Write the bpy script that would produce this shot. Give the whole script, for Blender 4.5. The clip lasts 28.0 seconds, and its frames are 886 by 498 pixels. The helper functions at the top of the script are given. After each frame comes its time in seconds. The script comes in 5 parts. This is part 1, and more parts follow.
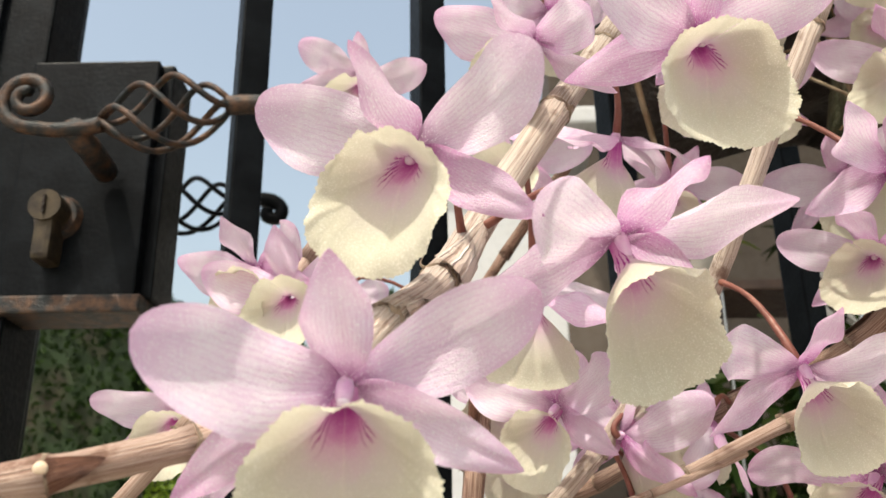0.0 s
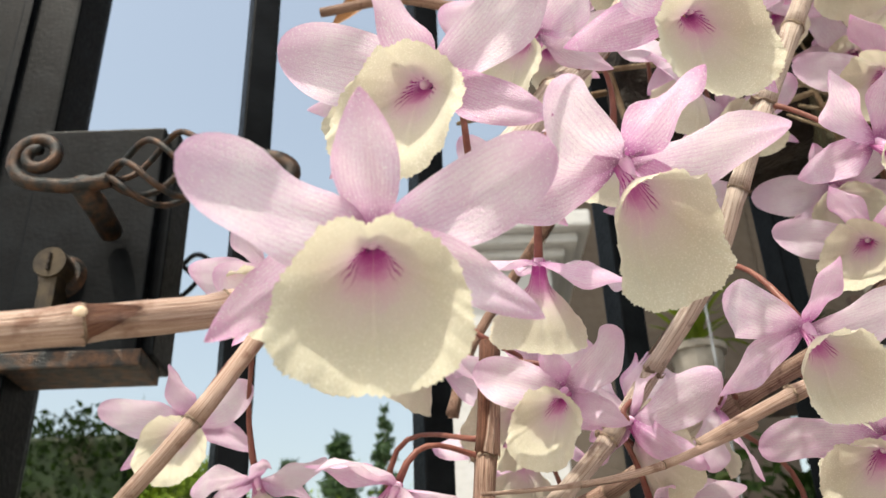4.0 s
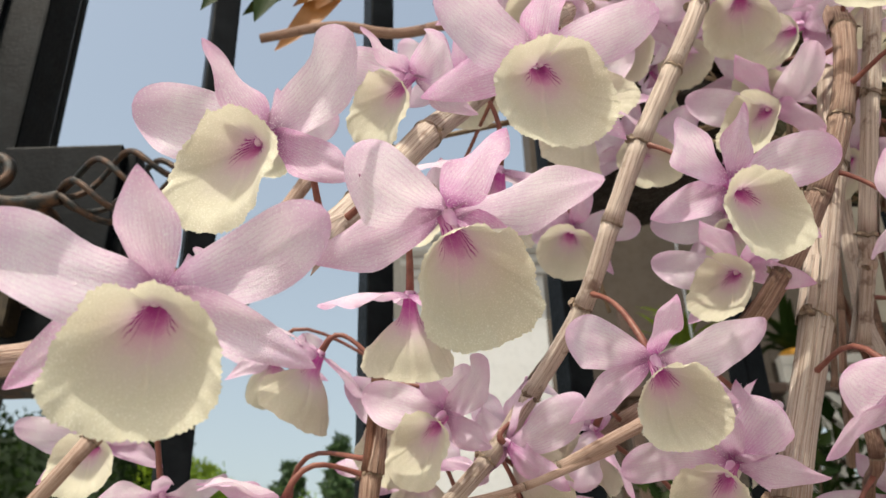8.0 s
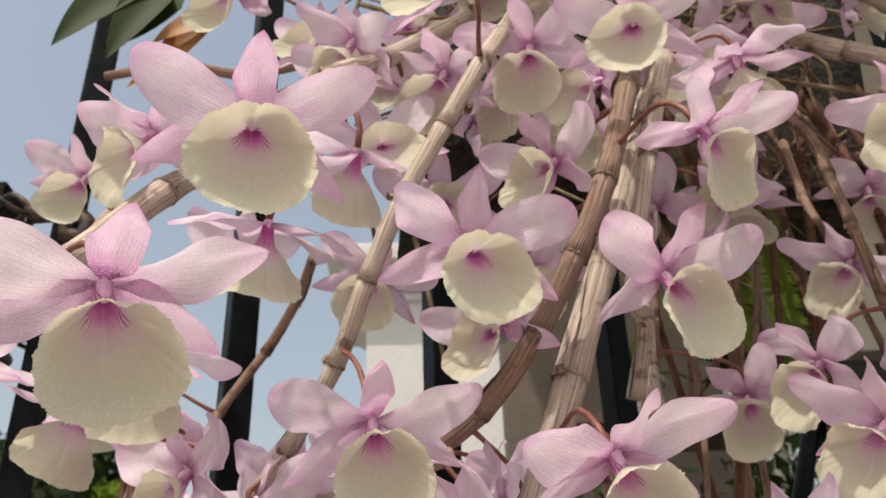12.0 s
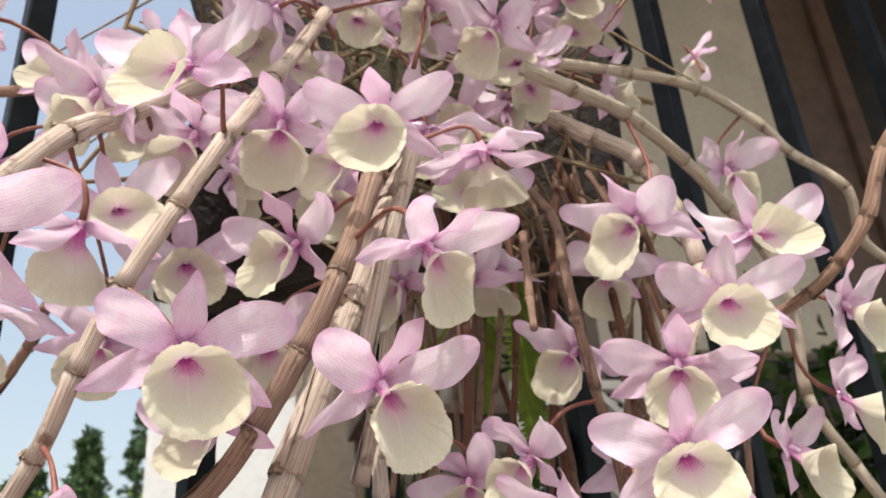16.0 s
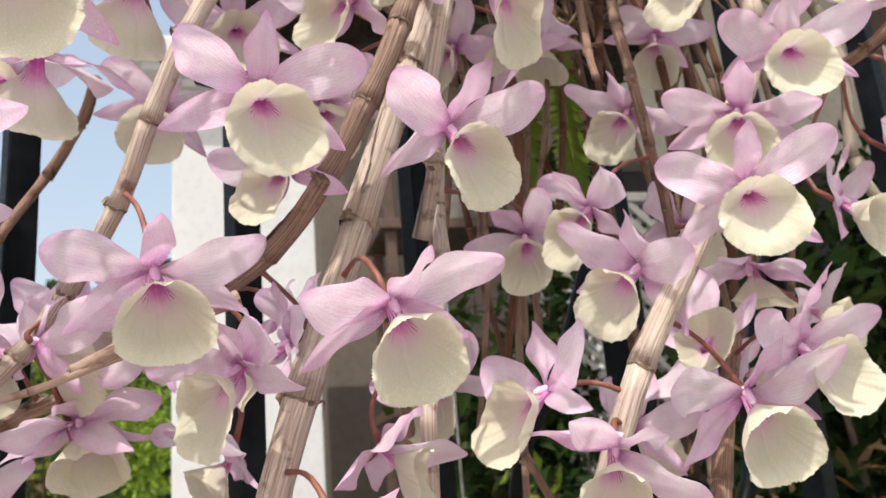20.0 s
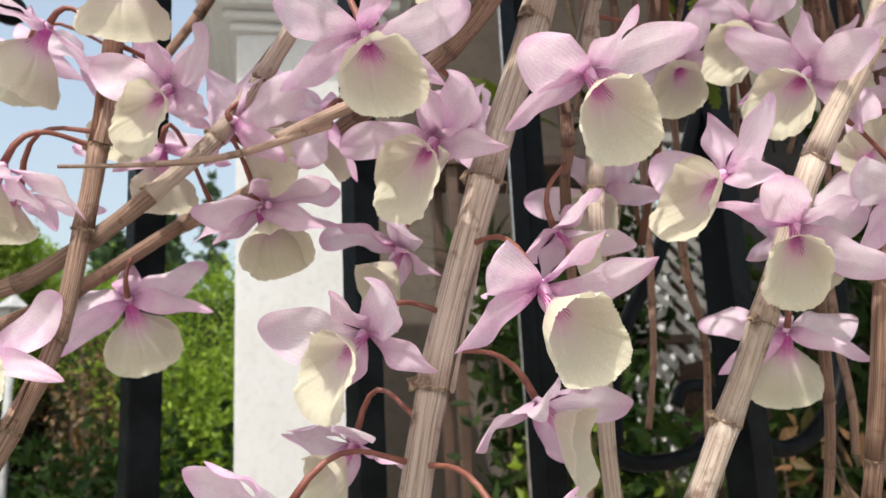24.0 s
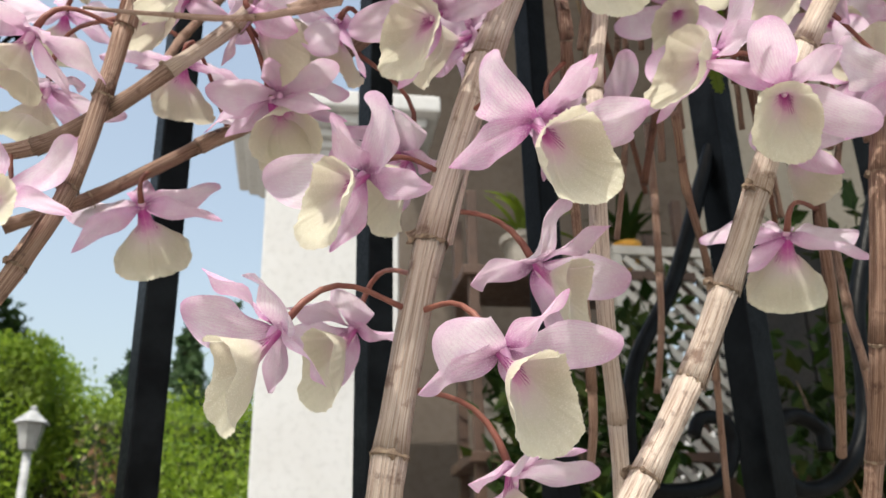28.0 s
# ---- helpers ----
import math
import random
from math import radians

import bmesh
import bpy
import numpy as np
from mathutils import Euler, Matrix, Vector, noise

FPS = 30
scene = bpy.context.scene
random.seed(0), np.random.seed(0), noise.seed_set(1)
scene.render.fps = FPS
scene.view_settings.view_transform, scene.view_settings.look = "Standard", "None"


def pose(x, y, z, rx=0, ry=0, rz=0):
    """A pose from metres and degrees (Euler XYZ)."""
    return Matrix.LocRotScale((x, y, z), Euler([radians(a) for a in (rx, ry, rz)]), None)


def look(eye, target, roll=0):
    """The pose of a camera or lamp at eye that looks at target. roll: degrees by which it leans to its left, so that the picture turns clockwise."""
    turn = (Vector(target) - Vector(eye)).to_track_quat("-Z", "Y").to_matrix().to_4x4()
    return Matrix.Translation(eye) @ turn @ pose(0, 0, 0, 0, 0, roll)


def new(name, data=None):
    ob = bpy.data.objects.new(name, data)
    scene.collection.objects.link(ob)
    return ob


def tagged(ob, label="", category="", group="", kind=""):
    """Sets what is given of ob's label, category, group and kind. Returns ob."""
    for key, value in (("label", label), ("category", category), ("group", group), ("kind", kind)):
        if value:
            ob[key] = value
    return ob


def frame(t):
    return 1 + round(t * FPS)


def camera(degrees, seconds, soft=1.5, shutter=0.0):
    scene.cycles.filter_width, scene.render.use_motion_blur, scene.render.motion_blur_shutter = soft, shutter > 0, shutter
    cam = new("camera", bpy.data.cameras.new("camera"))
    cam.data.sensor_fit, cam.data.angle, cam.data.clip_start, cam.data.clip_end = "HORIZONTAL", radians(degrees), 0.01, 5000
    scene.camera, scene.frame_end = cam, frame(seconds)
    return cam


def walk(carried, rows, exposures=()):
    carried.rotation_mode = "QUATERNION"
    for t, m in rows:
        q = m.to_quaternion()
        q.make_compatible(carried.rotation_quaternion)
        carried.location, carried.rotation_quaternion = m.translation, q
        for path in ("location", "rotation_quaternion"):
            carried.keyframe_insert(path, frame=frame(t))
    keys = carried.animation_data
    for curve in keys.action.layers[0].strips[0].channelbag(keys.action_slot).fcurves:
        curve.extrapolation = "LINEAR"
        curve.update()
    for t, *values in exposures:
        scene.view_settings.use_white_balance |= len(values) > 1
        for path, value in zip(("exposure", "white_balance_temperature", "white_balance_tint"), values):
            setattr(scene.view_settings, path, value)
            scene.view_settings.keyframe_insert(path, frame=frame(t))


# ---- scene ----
cam = camera(53.11, 28.0)
PATH = [
    (0, (0.0249, 0.0193, 0.9621), (0.0121, 1.8914, 1.6658), -0.86),
    (0.5, (0.0222, 0.0177, 0.9603), (0.0148, 1.8959, 1.6476), -0.63),
    (1, (0.0203, 0.0200, 0.9552), (0.0155, 1.9140, 1.5977), -0.91),
    (1.5, (0.0198, 0.0242, 0.9461), (0.0058, 1.9250, 1.5680), -1.83),
    (2, (0.0196, 0.0244, 0.9408), (-0.0000, 1.9250, 1.5631), -2.25),
    (2.5, (0.0177, 0.0262, 0.9352), (0.0085, 1.8958, 1.6455), -2.33),
    (3, (0.0169, 0.0273, 0.9319), (0.0126, 1.8394, 1.7780), -2.43),
    (3.5, (0.0177, 0.0284, 0.9292), (0.0193, 1.8010, 1.8553), -2.35),
    (4, (0.0203, 0.0270, 0.9291), (0.0303, 1.7926, 1.8684), -2.20),
    (4.5, (0.0218, 0.0268, 0.9281), (0.0318, 1.7924, 1.8675), -2.28),
    (6.5, (0.0228, 0.0263, 0.9277), (0.0427, 1.7910, 1.8688), -2.17),
    (7, (0.0300, 0.0215, 0.9273), (0.0464, 1.7860, 1.8688), -2.15),
    (7.5, (0.0418, 0.0152, 0.9267), (0.0502, 1.7791, 1.8694), -1.83),
    (8, (0.0527, 0.0115, 0.9288), (0.0571, 1.7752, 1.8718), -1.76),
    (8.5, (0.0649, 0.0113, 0.9265), (0.0433, 1.7617, 1.8937), -1.58),
    (9, (0.0711, 0.0136, 0.9307), (0.0436, 1.7555, 1.9130), -1.48),
    (9.5, (0.0783, 0.0092, 0.9321), (0.0234, 1.7449, 1.9243), -0.99),
    (10, (0.0880, 0.0114, 0.9308), (0.0263, 1.7407, 1.9337), -1.24),
    (10.5, (0.0986, 0.0106, 0.9300), (0.0649, 1.7427, 1.9293), -1.63),
    (11, (0.1063, 0.0065, 0.9318), (0.0887, 1.7432, 1.9234), -1.74),
    (11.5, (0.1117, 0.0066, 0.9344), (0.1305, 1.7465, 1.9206), -1.83),
    (13.5, (0.1246, -0.0011, 0.9506), (0.3434, 1.7337, 1.9214), -2.22),
    (14, (0.1316, -0.0089, 0.9596), (0.4125, 1.7388, 1.8906), -2.61),
    (14.5, (0.1297, -0.0061, 0.9571), (0.5298, 1.7030, 1.9156), -4.22),
    (15, (0.1315, -0.0068, 0.9572), (0.5874, 1.6956, 1.9027), -4.97),
    (15.5, (0.1341, -0.0074, 0.9587), (0.6095, 1.6918, 1.9003), -4.91),
    (16, (0.1372, -0.0126, 0.9654), (0.6236, 1.6970, 1.8823), -4.46),
    (16.5, (0.1357, -0.0138, 0.9641), (0.6281, 1.7120, 1.8468), -4.16),
    (17, (0.1357, -0.0150, 0.9652), (0.6299, 1.7398, 1.7876), -4.22),
    (17.5, (0.1373, -0.0161, 0.9651), (0.6273, 1.7784, 1.6997), -4.25),
    (18, (0.1369, -0.0149, 0.9637), (0.6255, 1.7946, 1.6614), -4.23),
    (18.5, (0.1332, -0.0113, 0.9581), (0.6131, 1.8207, 1.6012), -4.32),
    (19, (0.1277, -0.0067, 0.9536), (0.6120, 1.8373, 1.5580), -4.59),
    (19.5, (0.1220, -0.0044, 0.9501), (0.6007, 1.8554, 1.5087), -4.81),
    (20, (0.1213, -0.0031, 0.9458), (0.5936, 1.8611, 1.4950), -4.90),
    (20.5, (0.1181, -0.0042, 0.9442), (0.5774, 1.8671, 1.4803), -4.54),
    (22.5, (0.0984, 0.0006, 0.9229), (0.5118, 1.8916, 1.4262), -3.79),
    (23, (0.0909, 0.0047, 0.9125), (0.4970, 1.9050, 1.3858), -3.47),
    (23.5, (0.0848, 0.0057, 0.9030), (0.4738, 1.9099, 1.3748), -3.20),
    (24, (0.0814, 0.0075, 0.9000), (0.4503, 1.9205, 1.3521), -2.73),
    (24.5, (0.0847, 0.0118, 0.8830), (0.4422, 1.9117, 1.3952), -2.48),
    (25, (0.0860, 0.0127, 0.8765), (0.4330, 1.9174, 1.3782), -2.39),
    (25.5, (0.0835, 0.0152, 0.8652), (0.4305, 1.9054, 1.4190), -2.43),
    (26, (0.0845, 0.0167, 0.8592), (0.4344, 1.8959, 1.4474), -2.44),
    (26.5, (0.0857, 0.0188, 0.8474), (0.4214, 1.8870, 1.4775), -2.26),
    (27, (0.0857, 0.0242, 0.8322), (0.4226, 1.8773, 1.5050), -2.25),
    (27.5, (0.0868, 0.0244, 0.8229), (0.4133, 1.8654, 1.5328), -1.75),
    (28, (0.0885, 0.0234, 0.8248), (0.3981, 1.8532, 1.5704), -1.30),
]
walk(cam, [(t, look(eye, target, roll)) for t, eye, target, roll in PATH],
     [(0.0, 0.38, 6800, 7), (4.0, 0.43, 6800, 7), (8.0, 0.18, 6850, 7), (10.5, 0.03, 6900, 8), (14.0, 0.0, 6900, 10), (15.4, 0.28, 6700, 10), (16.6, 0.52, 6550, 10), (20.0, 0.44, 6500, 10), (23.0, 0.42, 6500, 9), (28.0, 0.40, 6500, 8)])

# ---- light ----
SUN_TO = Vector((-0.24, -0.43, 0.87)).normalized()
world = bpy.data.worlds.new("sky")
scene.world = world
world.use_nodes = True
wn, wl = world.node_tree.nodes, world.node_tree.links
sky = wn.new("ShaderNodeTexSky")
sky.sky_type = "NISHITA"
sky.sun_disc = False
sky.sun_elevation = math.asin(SUN_TO.z)
sky.sun_rotation = math.atan2(SUN_TO.x, SUN_TO.y)
sky.air_density, sky.dust_density, sky.ozone_density = 1.6, 4.5, 0.4
haze = wn.new("ShaderNodeHueSaturation")
haze.inputs["Saturation"].default_value, haze.inputs["Value"].default_value = 0.76, 1.14
wl.new(sky.outputs[0], haze.inputs["Color"])
wl.new(haze.outputs[0], wn["Background"].inputs[0])
wn["Background"].inputs[1].default_value = 0.15
sun_lamp = new("sun", bpy.data.lights.new("sun", "SUN"))
sun_lamp.data.energy, sun_lamp.data.angle, sun_lamp.data.color = 3.3, radians(0.53), (1.0, 0.95, 0.87)
sun_lamp.matrix_world = look(SUN_TO * 10, (0, 0, 0))
cam.data.dof.use_dof = True
cam.data.dof.focus_distance, cam.data.dof.aperture_fstop = 0.185, 45.0

# ---- materials ----
def material(name, rough=0.6, metal=0.0, spec=0.5):
    m = bpy.data.materials.new(name)
    m.use_nodes = True
    b = m.node_tree.nodes["Principled BSDF"]
    b.inputs["Roughness"].default_value = rough
    b.inputs["Metallic"].default_value = metal
    b.inputs["Specular IOR Level"].default_value = spec
    return m


class Net:
    """A short way to write node trees."""

    def __init__(self, m):
        self.m, self.t = m, m.node_tree
        self.bsdf = self.t.nodes["Principled BSDF"]
        self.out = self.t.nodes["Material Output"]

    def put(self, kind, **values):
        n = self.t.nodes.new("ShaderNode" + kind)
        for key, value in values.items():
            self.set(n, key, value)
        return n

    def set(self, n, key, value):
        if key in ("operation", "blend_type", "data_type", "interpolation_type", "wave_type", "bands_direction", "feature", "invert"):
            if key == "operation":
                n.operation = value
            elif key == "blend_type":
                n.blend_type = value
            elif key == "data_type":
                n.data_type = value
            elif key == "interpolation_type":
                n.interpolation_type = value
            elif key == "wave_type":
                n.wave_type = value
            elif key == "bands_direction":
                n.bands_direction = value
            elif key == "invert":
                n.invert = value
            else:
                n.feature = value
            return
        socket = n.inputs[int(key[1:]) if key[0] == "i" and key[1:].isdigit() else key.replace("_", " ")]
        if isinstance(value, bpy.types.NodeSocket):
            self.t.links.new(value, socket)
        elif isinstance(value, bpy.types.Node):
            self.t.links.new(value.outputs[0], socket)
        else:
            socket.default_value = value

    def math(self, op, a, b=0.0, c=0.0):
        n = self.put("Math", operation=op)
        for k, v in enumerate((a, b, c)):
            self.set(n, f"i{k}", v)
        return n.outputs[0]

    def mix(self, fac, a, b, how="MIX"):
        n = self.t.nodes.new("ShaderNodeMix")
        n.data_type, n.blend_type = "RGBA", how
        for k, v in ((0, fac), (6, a), (7, b)):
            self.set(n, f"i{k}", v if not isinstance(v, tuple) else (*v[:3], 1.0))
        return n.outputs[2]

    def span(self, v, lo, hi, to0=0.0, to1=1.0):
        n = self.put("MapRange")
        for k, x in enumerate((v, lo, hi, to0, to1)):
            self.set(n, f"i{k}", x)
        n.clamp = True
        return n.outputs[0]

    def noise(self, scale, vector=None, detail=3.0, rough=0.55, where="Object"):
        n = self.put("TexNoise", Scale=scale, Detail=detail, Roughness=rough)
        self.set(n, "Vector", vector if vector is not None else self.coords(where))
        return n.outputs[0]

    def coords(self, where="Object"):
        return self.put("TexCoord").outputs[where]

    def uv(self):
        s = self.put("SeparateXYZ")
        self.set(s, "i0", self.coords("UV"))
        return s.outputs[0], s.outputs[1]

    def random(self):
        return self.put("ObjectInfo").outputs["Random"]

    def bump(self, height, strength=0.3, distance=0.001):
        n = self.put("Bump", Strength=strength, Distance=distance, Height=height)
        self.t.links.new(n.outputs[0], self.bsdf.inputs["Normal"])
        return n.outputs[0]

    def colour(self, v):
        self.set(self.bsdf, "Base_Color", v if not isinstance(v, tuple) else (*v[:3], 1.0))
        return self

    def leafy(self, colour, amount, normal=None):
        """Lets light through a thin leaf or petal."""
        tr = self.put("BsdfTranslucent")
        self.set(tr, "Color", colour)
        if normal is not None:
            self.set(tr, "Normal", normal)
        mixer = self.put("MixShader", i0=amount)
        self.t.links.new(self.bsdf.outputs[0], mixer.inputs[1])
        self.t.links.new(tr.outputs[0], mixer.inputs[2])
        self.t.links.new(mixer.outputs[0], self.out.inputs[0])


def petal_material(name, tip, body, base, vein):
    """A lilac petal: pale body, deeper tip and base, fine lengthwise veins, sparkle of the cells painted as pale
    specks.
    """
    n = Net(material(name, 0.42, 0.0, 0.35))
    u, v = n.uv()
    r = n.random()
    col = n.mix(n.span(u, n.span(r, 0, 1, 0.62, 0.86), 1.03, 0.0, 0.9), body, tip)
    edge = n.span(n.math("ABSOLUTE", n.math("SUBTRACT", v, 0.5)), 0.34, 0.5)
    col = n.mix(n.math("MULTIPLY", edge, 0.32), col, tip)
    wob = n.noise(9.0, n.coords("UV"), 2.0)
    skew = n.math("ADD", v, n.math("MULTIPLY", wob, 0.09))
    lines = n.math("SINE", n.math("MULTIPLY", skew, 95.0))
    fine = n.math("SINE", n.math("MULTIPLY", skew, 210.0))
    lines = n.math("MULTIPLY", n.span(lines, 0.45, 1.0), n.span(u, 0.05, 0.7, 0.60, 0.24))
    lines = n.math("ADD", lines, n.math("MULTIPLY", n.span(fine, 0.3, 1.0), 0.14))
    col = n.mix(lines, col, vein)
    patch = n.noise(170.0, None, 3.0)
    col = n.mix(n.span(patch, 0.46, 0.70, 0.0, 0.34), col, tip)
    foot = n.math("ADD", u, n.math("MULTIPLY", n.math("SUBTRACT", wob, 0.5), 0.10))
    col = n.mix(n.span(foot, 0.05, 0.36, 0.62, 0.0), col, base)
    col = n.mix(n.span(foot, 0.02, 0.17, 0.8, 0.0), col, tuple(0.55 * c * c for c in base))
    grain = n.noise(4300.0, None, 2.0, 0.6)
    col = n.mix(n.span(grain, 0.46, 0.32, 0.0, 0.20), col, tip)
    # sun sparkle painted into the colour as near-white specks
    glint = n.span(grain, 0.58, 0.66, 0.0, 0.85)
    col = n.mix(glint, col, (0.96, 0.93, 0.95))
    tone = n.put("HueSaturation")
    n.set(tone, "Color", col)
    n.set(tone, "Saturation", n.span(r, 0, 1, 0.75, 1.27))
    n.set(tone, "Value", n.span(n.math("FRACT", n.math("MULTIPLY", r, 7.3)), 0, 1, 0.93, 1.03))
    n.colour(tone.outputs[0])
    cell = n.put("TexVoronoi", Scale=5200.0)
    n.set(cell, "Vector", n.coords())
    h = n.math("ADD", n.math("MULTIPLY", cell.outputs[0], 0.6), n.math("ADD", n.math("MULTIPLY", n.noise(900.0), 0.8), n.math("MULTIPLY", n.noise(230.0, None, 2.0), 1.5)))
    nor = n.bump(n.math("ADD", h, n.math("MULTIPLY", lines, 0.35)), 0.5, 0.0005)
    n.set(n.bsdf, "Roughness", n.span(n.noise(2600.0, None, 1.0), 0.35, 0.65, 0.2, 0.6))
    n.bsdf.inputs["Specular IOR Level"].default_value = 0.5
    n.bsdf.inputs["Sheen Weight"].default_value = 0.12
    n.leafy(tone.outputs[0], 0.40, nor)
    return n.m


def lip_material(name):
    """The cream lip: pink rolled tube, short dark magenta marks beside the throat, downy blade. u: foot to rim, v: round it."""
    n = Net(material(name, 0.8, 0.0, 0.12))
    u, v = n.uv()
    side = n.math("ABSOLUTE", n.math("SUBTRACT", v, 0.5))
    cream, white, pink = (0.62, 0.59, 0.46), (0.65, 0.58, 0.545), (0.71, 0.33, 0.61)
    blur = n.math("ADD", u, n.math("MULTIPLY", n.math("SUBTRACT", n.noise(420.0), 0.5), 0.16))
    col = n.mix(n.span(blur, 0.42, 0.70), white, cream)
    col = n.mix(n.span(blur, 0.80, 1.0), col, (0.68, 0.65, 0.50))
    col = n.mix(n.math("MULTIPLY", n.span(blur, 0.20, 0.46, 0.8, 0.0), n.span(side, 0.10, 0.42, 1.0, 0.6)), col, pink)
    wob = n.noise(14.0, n.coords("UV"), 2.0)
    lines = n.math("SINE", n.math("MULTIPLY", n.math("ADD", v, n.math("MULTIPLY", wob, 0.07)), 120.0))
    zone = n.math("MULTIPLY", n.span(side, 0.12, 0.22), n.span(side, 0.44, 0.48, 1.0, 0.0))
    zone = n.math("MULTIPLY", zone, n.math("MULTIPLY", n.span(u, 0.14, 0.20), n.span(blur, 0.31, 0.38, 1.0, 0.0)))
    col = n.mix(n.math("MULTIPLY", n.span(lines, 0.25, 0.6), zone), col, (0.33, 0.008, 0.22))
    deep = n.math("MULTIPLY", n.span(blur, 0.10, 0.28, 0.9, 0.0), n.span(side, 0.15, 0.45, 1.0, 0.45))
    col = n.mix(deep, col, (0.52, 0.05, 0.36))
    keel = n.math("MULTIPLY", n.span(side, 0.004, 0.016, 0.12, 0.0), n.span(u, 0.35, 0.75, 1.0, 0.0))
    col = n.mix(keel, col, (0.90, 0.84, 0.72))
    veins = n.math("SINE", n.math("MULTIPLY", n.math("ADD", v, n.math("MULTIPLY", wob, 0.04)), 210.0))
    col = n.mix(n.math("MULTIPLY", n.span(veins, 0.5, 1.0), 0.06), col, (0.60, 0.48, 0.36))
    # pale specks in the colour for glints on the down, more towards the rim
    glint = n.span(n.noise(3800.0, None, 2.0), 0.54, 0.68, 0.0, 0.6)
    col = n.mix(n.math("MULTIPLY", glint, n.span(u, 0.5, 0.98, 0.25, 1.0)), col, (0.95, 0.92, 0.84))
    n.colour(col)
    h = n.math("ADD", n.noise(2100.0, None, 4.0), n.math("MULTIPLY", n.noise(420.0), 1.0))
    nor = n.bump(h, 0.3, 0.0004)
    n.bsdf.inputs["Sheen Weight"].default_value = 0.25
    n.leafy(col, 0.36, nor)
    return n.m


def cane_material(name, pale, mid, dark, fibre=14.0, relief=0.0014):
    """A dry papery sheath: pale lengthwise ribs, fibres, stains; u runs round the cane, v along it."""
    n = Net(material(name, 0.62, 0.0, 0.25))
    fine, broad = n.put("Mapping"), n.put("Mapping")
    for q, sc in ((fine, (fibre * 2.2, 1.1, 1.0)), (broad, (fibre * 0.5, 0.8, 1.0))):
        n.set(q, "Vector", n.coords("UV"))
        n.set(q, "Scale", sc)
    a = n.noise(1.0, fine.outputs[0], 4.0, 0.65)
    w = n.noise(1.0, broad.outputs[0], 3.0, 0.6)
    b = n.noise(150.0, None, 5.0, 0.65)
    c = n.noise(40.0, None, 3.0, 0.5)
    u, v = n.uv()
    ribs = n.math("SINE", n.math("MULTIPLY", n.math("ADD", u, n.math("MULTIPLY", w, 0.05)), 88.0))
    ribs = n.math("MULTIPLY", n.span(ribs, 0.62, 1.0), n.span(a, 0.36, 0.52))
    col = n.mix(n.span(a, 0.42, 0.60), mid, tuple(0.38 * p + 0.62 * q for p, q in zip(pale, mid)))
    col = n.mix(n.math("MULTIPLY", ribs, 0.92), col, pale)
    col = n.mix(n.span(a, 0.47, 0.37, 0.0, 0.68), col, dark)
    col = n.mix(n.span(w, 0.55, 0.66, 0.0, 0.45), col, dark)
    col = n.mix(n.span(c, 0.48, 0.68, 0.0, 0.25), col, tuple(0.5 * (p + q) for p, q in zip(mid, dark)))
    col = n.mix(n.span(b, 0.56, 0.68, 0.0, 0.8), col, dark)
    end = n.math("MULTIPLY", n.span(v, 0.86, 1.0), n.span(b, 0.34, 0.56))
    col = n.mix(n.math("MULTIPLY", end, 0.4), col, dark)
    tone = n.put("HueSaturation")
    n.set(tone, "Color", col)
    n.set(tone, "Value", n.span(n.random(), 0, 1, 0.84, 1.12))
    n.colour(tone.outputs[0])
    n.bump(n.math("ADD", n.math("MULTIPLY", a, 1.0), n.math("ADD", n.math("MULTIPLY", ribs, 0.7), n.math("ADD", w, n.math("MULTIPLY", b, 0.8)))), 0.65, relief)
    return n.m


def rough_paint(name, base, spots, scale=30.0, rough=0.55, bump=0.25, metal=0.0, amount=1.0, depth=0.002, spec=0.4):
    """Paint, plaster, stone or iron with two scales of stain and a fine relief."""
    n = Net(material(name, rough, metal, spec))
    a, b = n.noise(scale, None, 5.0), n.noise(scale * 7, None, 4.0)
    col = n.mix(n.span(a, 0.42, 0.68, 0.0, amount), base, spots)
    col = n.mix(n.span(b, 0.5, 0.8, 0.0, 0.35), col, tuple(c * 0.6 for c in base))
    n.colour(col)
    n.set(n.bsdf, "Roughness", n.span(b, 0.3, 0.7, rough * 0.75, min(1.0, rough * 1.2)))
    n.bump(n.math("ADD", n.math("MULTIPLY", a, 0.6), b), bump, depth)
    return n.m


def leaf_material(name, dark, light, other, amount=0.3, rough=0.5, scale=3.0, spec=0.4):
    n = Net(material(name, rough, 0.0, spec))
    r = n.put("NewGeometry").outputs["Random Per Island"]
    col = n.mix(r, dark, light)
    col = n.mix(n.span(n.noise(scale, None, 2.0), 0.5, 0.72), col, other)
    n.colour(col)
    n.leafy(col, amount)
    return n.m


MAT_PETAL = petal_material("petal_lilac", (0.75, 0.43, 0.69), (0.91, 0.805, 0.89), (0.71, 0.31, 0.61), (0.72, 0.43, 0.66))
MAT_SEPAL = petal_material("sepal_pink", (0.73, 0.36, 0.635), (0.86, 0.685, 0.825), (0.66, 0.24, 0.56), (0.66, 0.31, 0.58))
MAT_LIP = lip_material("lip_cream")
MAT_COLUMN = rough_paint("column_pink", (0.80, 0.60, 0.74), (0.70, 0.36, 0.62), 260.0, 0.8, 0.1, depth=0.0003, spec=0.1)
MAT_ANTHER = rough_paint("anther_pink", (0.82, 0.70, 0.76), (0.72, 0.48, 0.64), 500.0, 0.85, 0.1, depth=0.0003, spec=0.1)
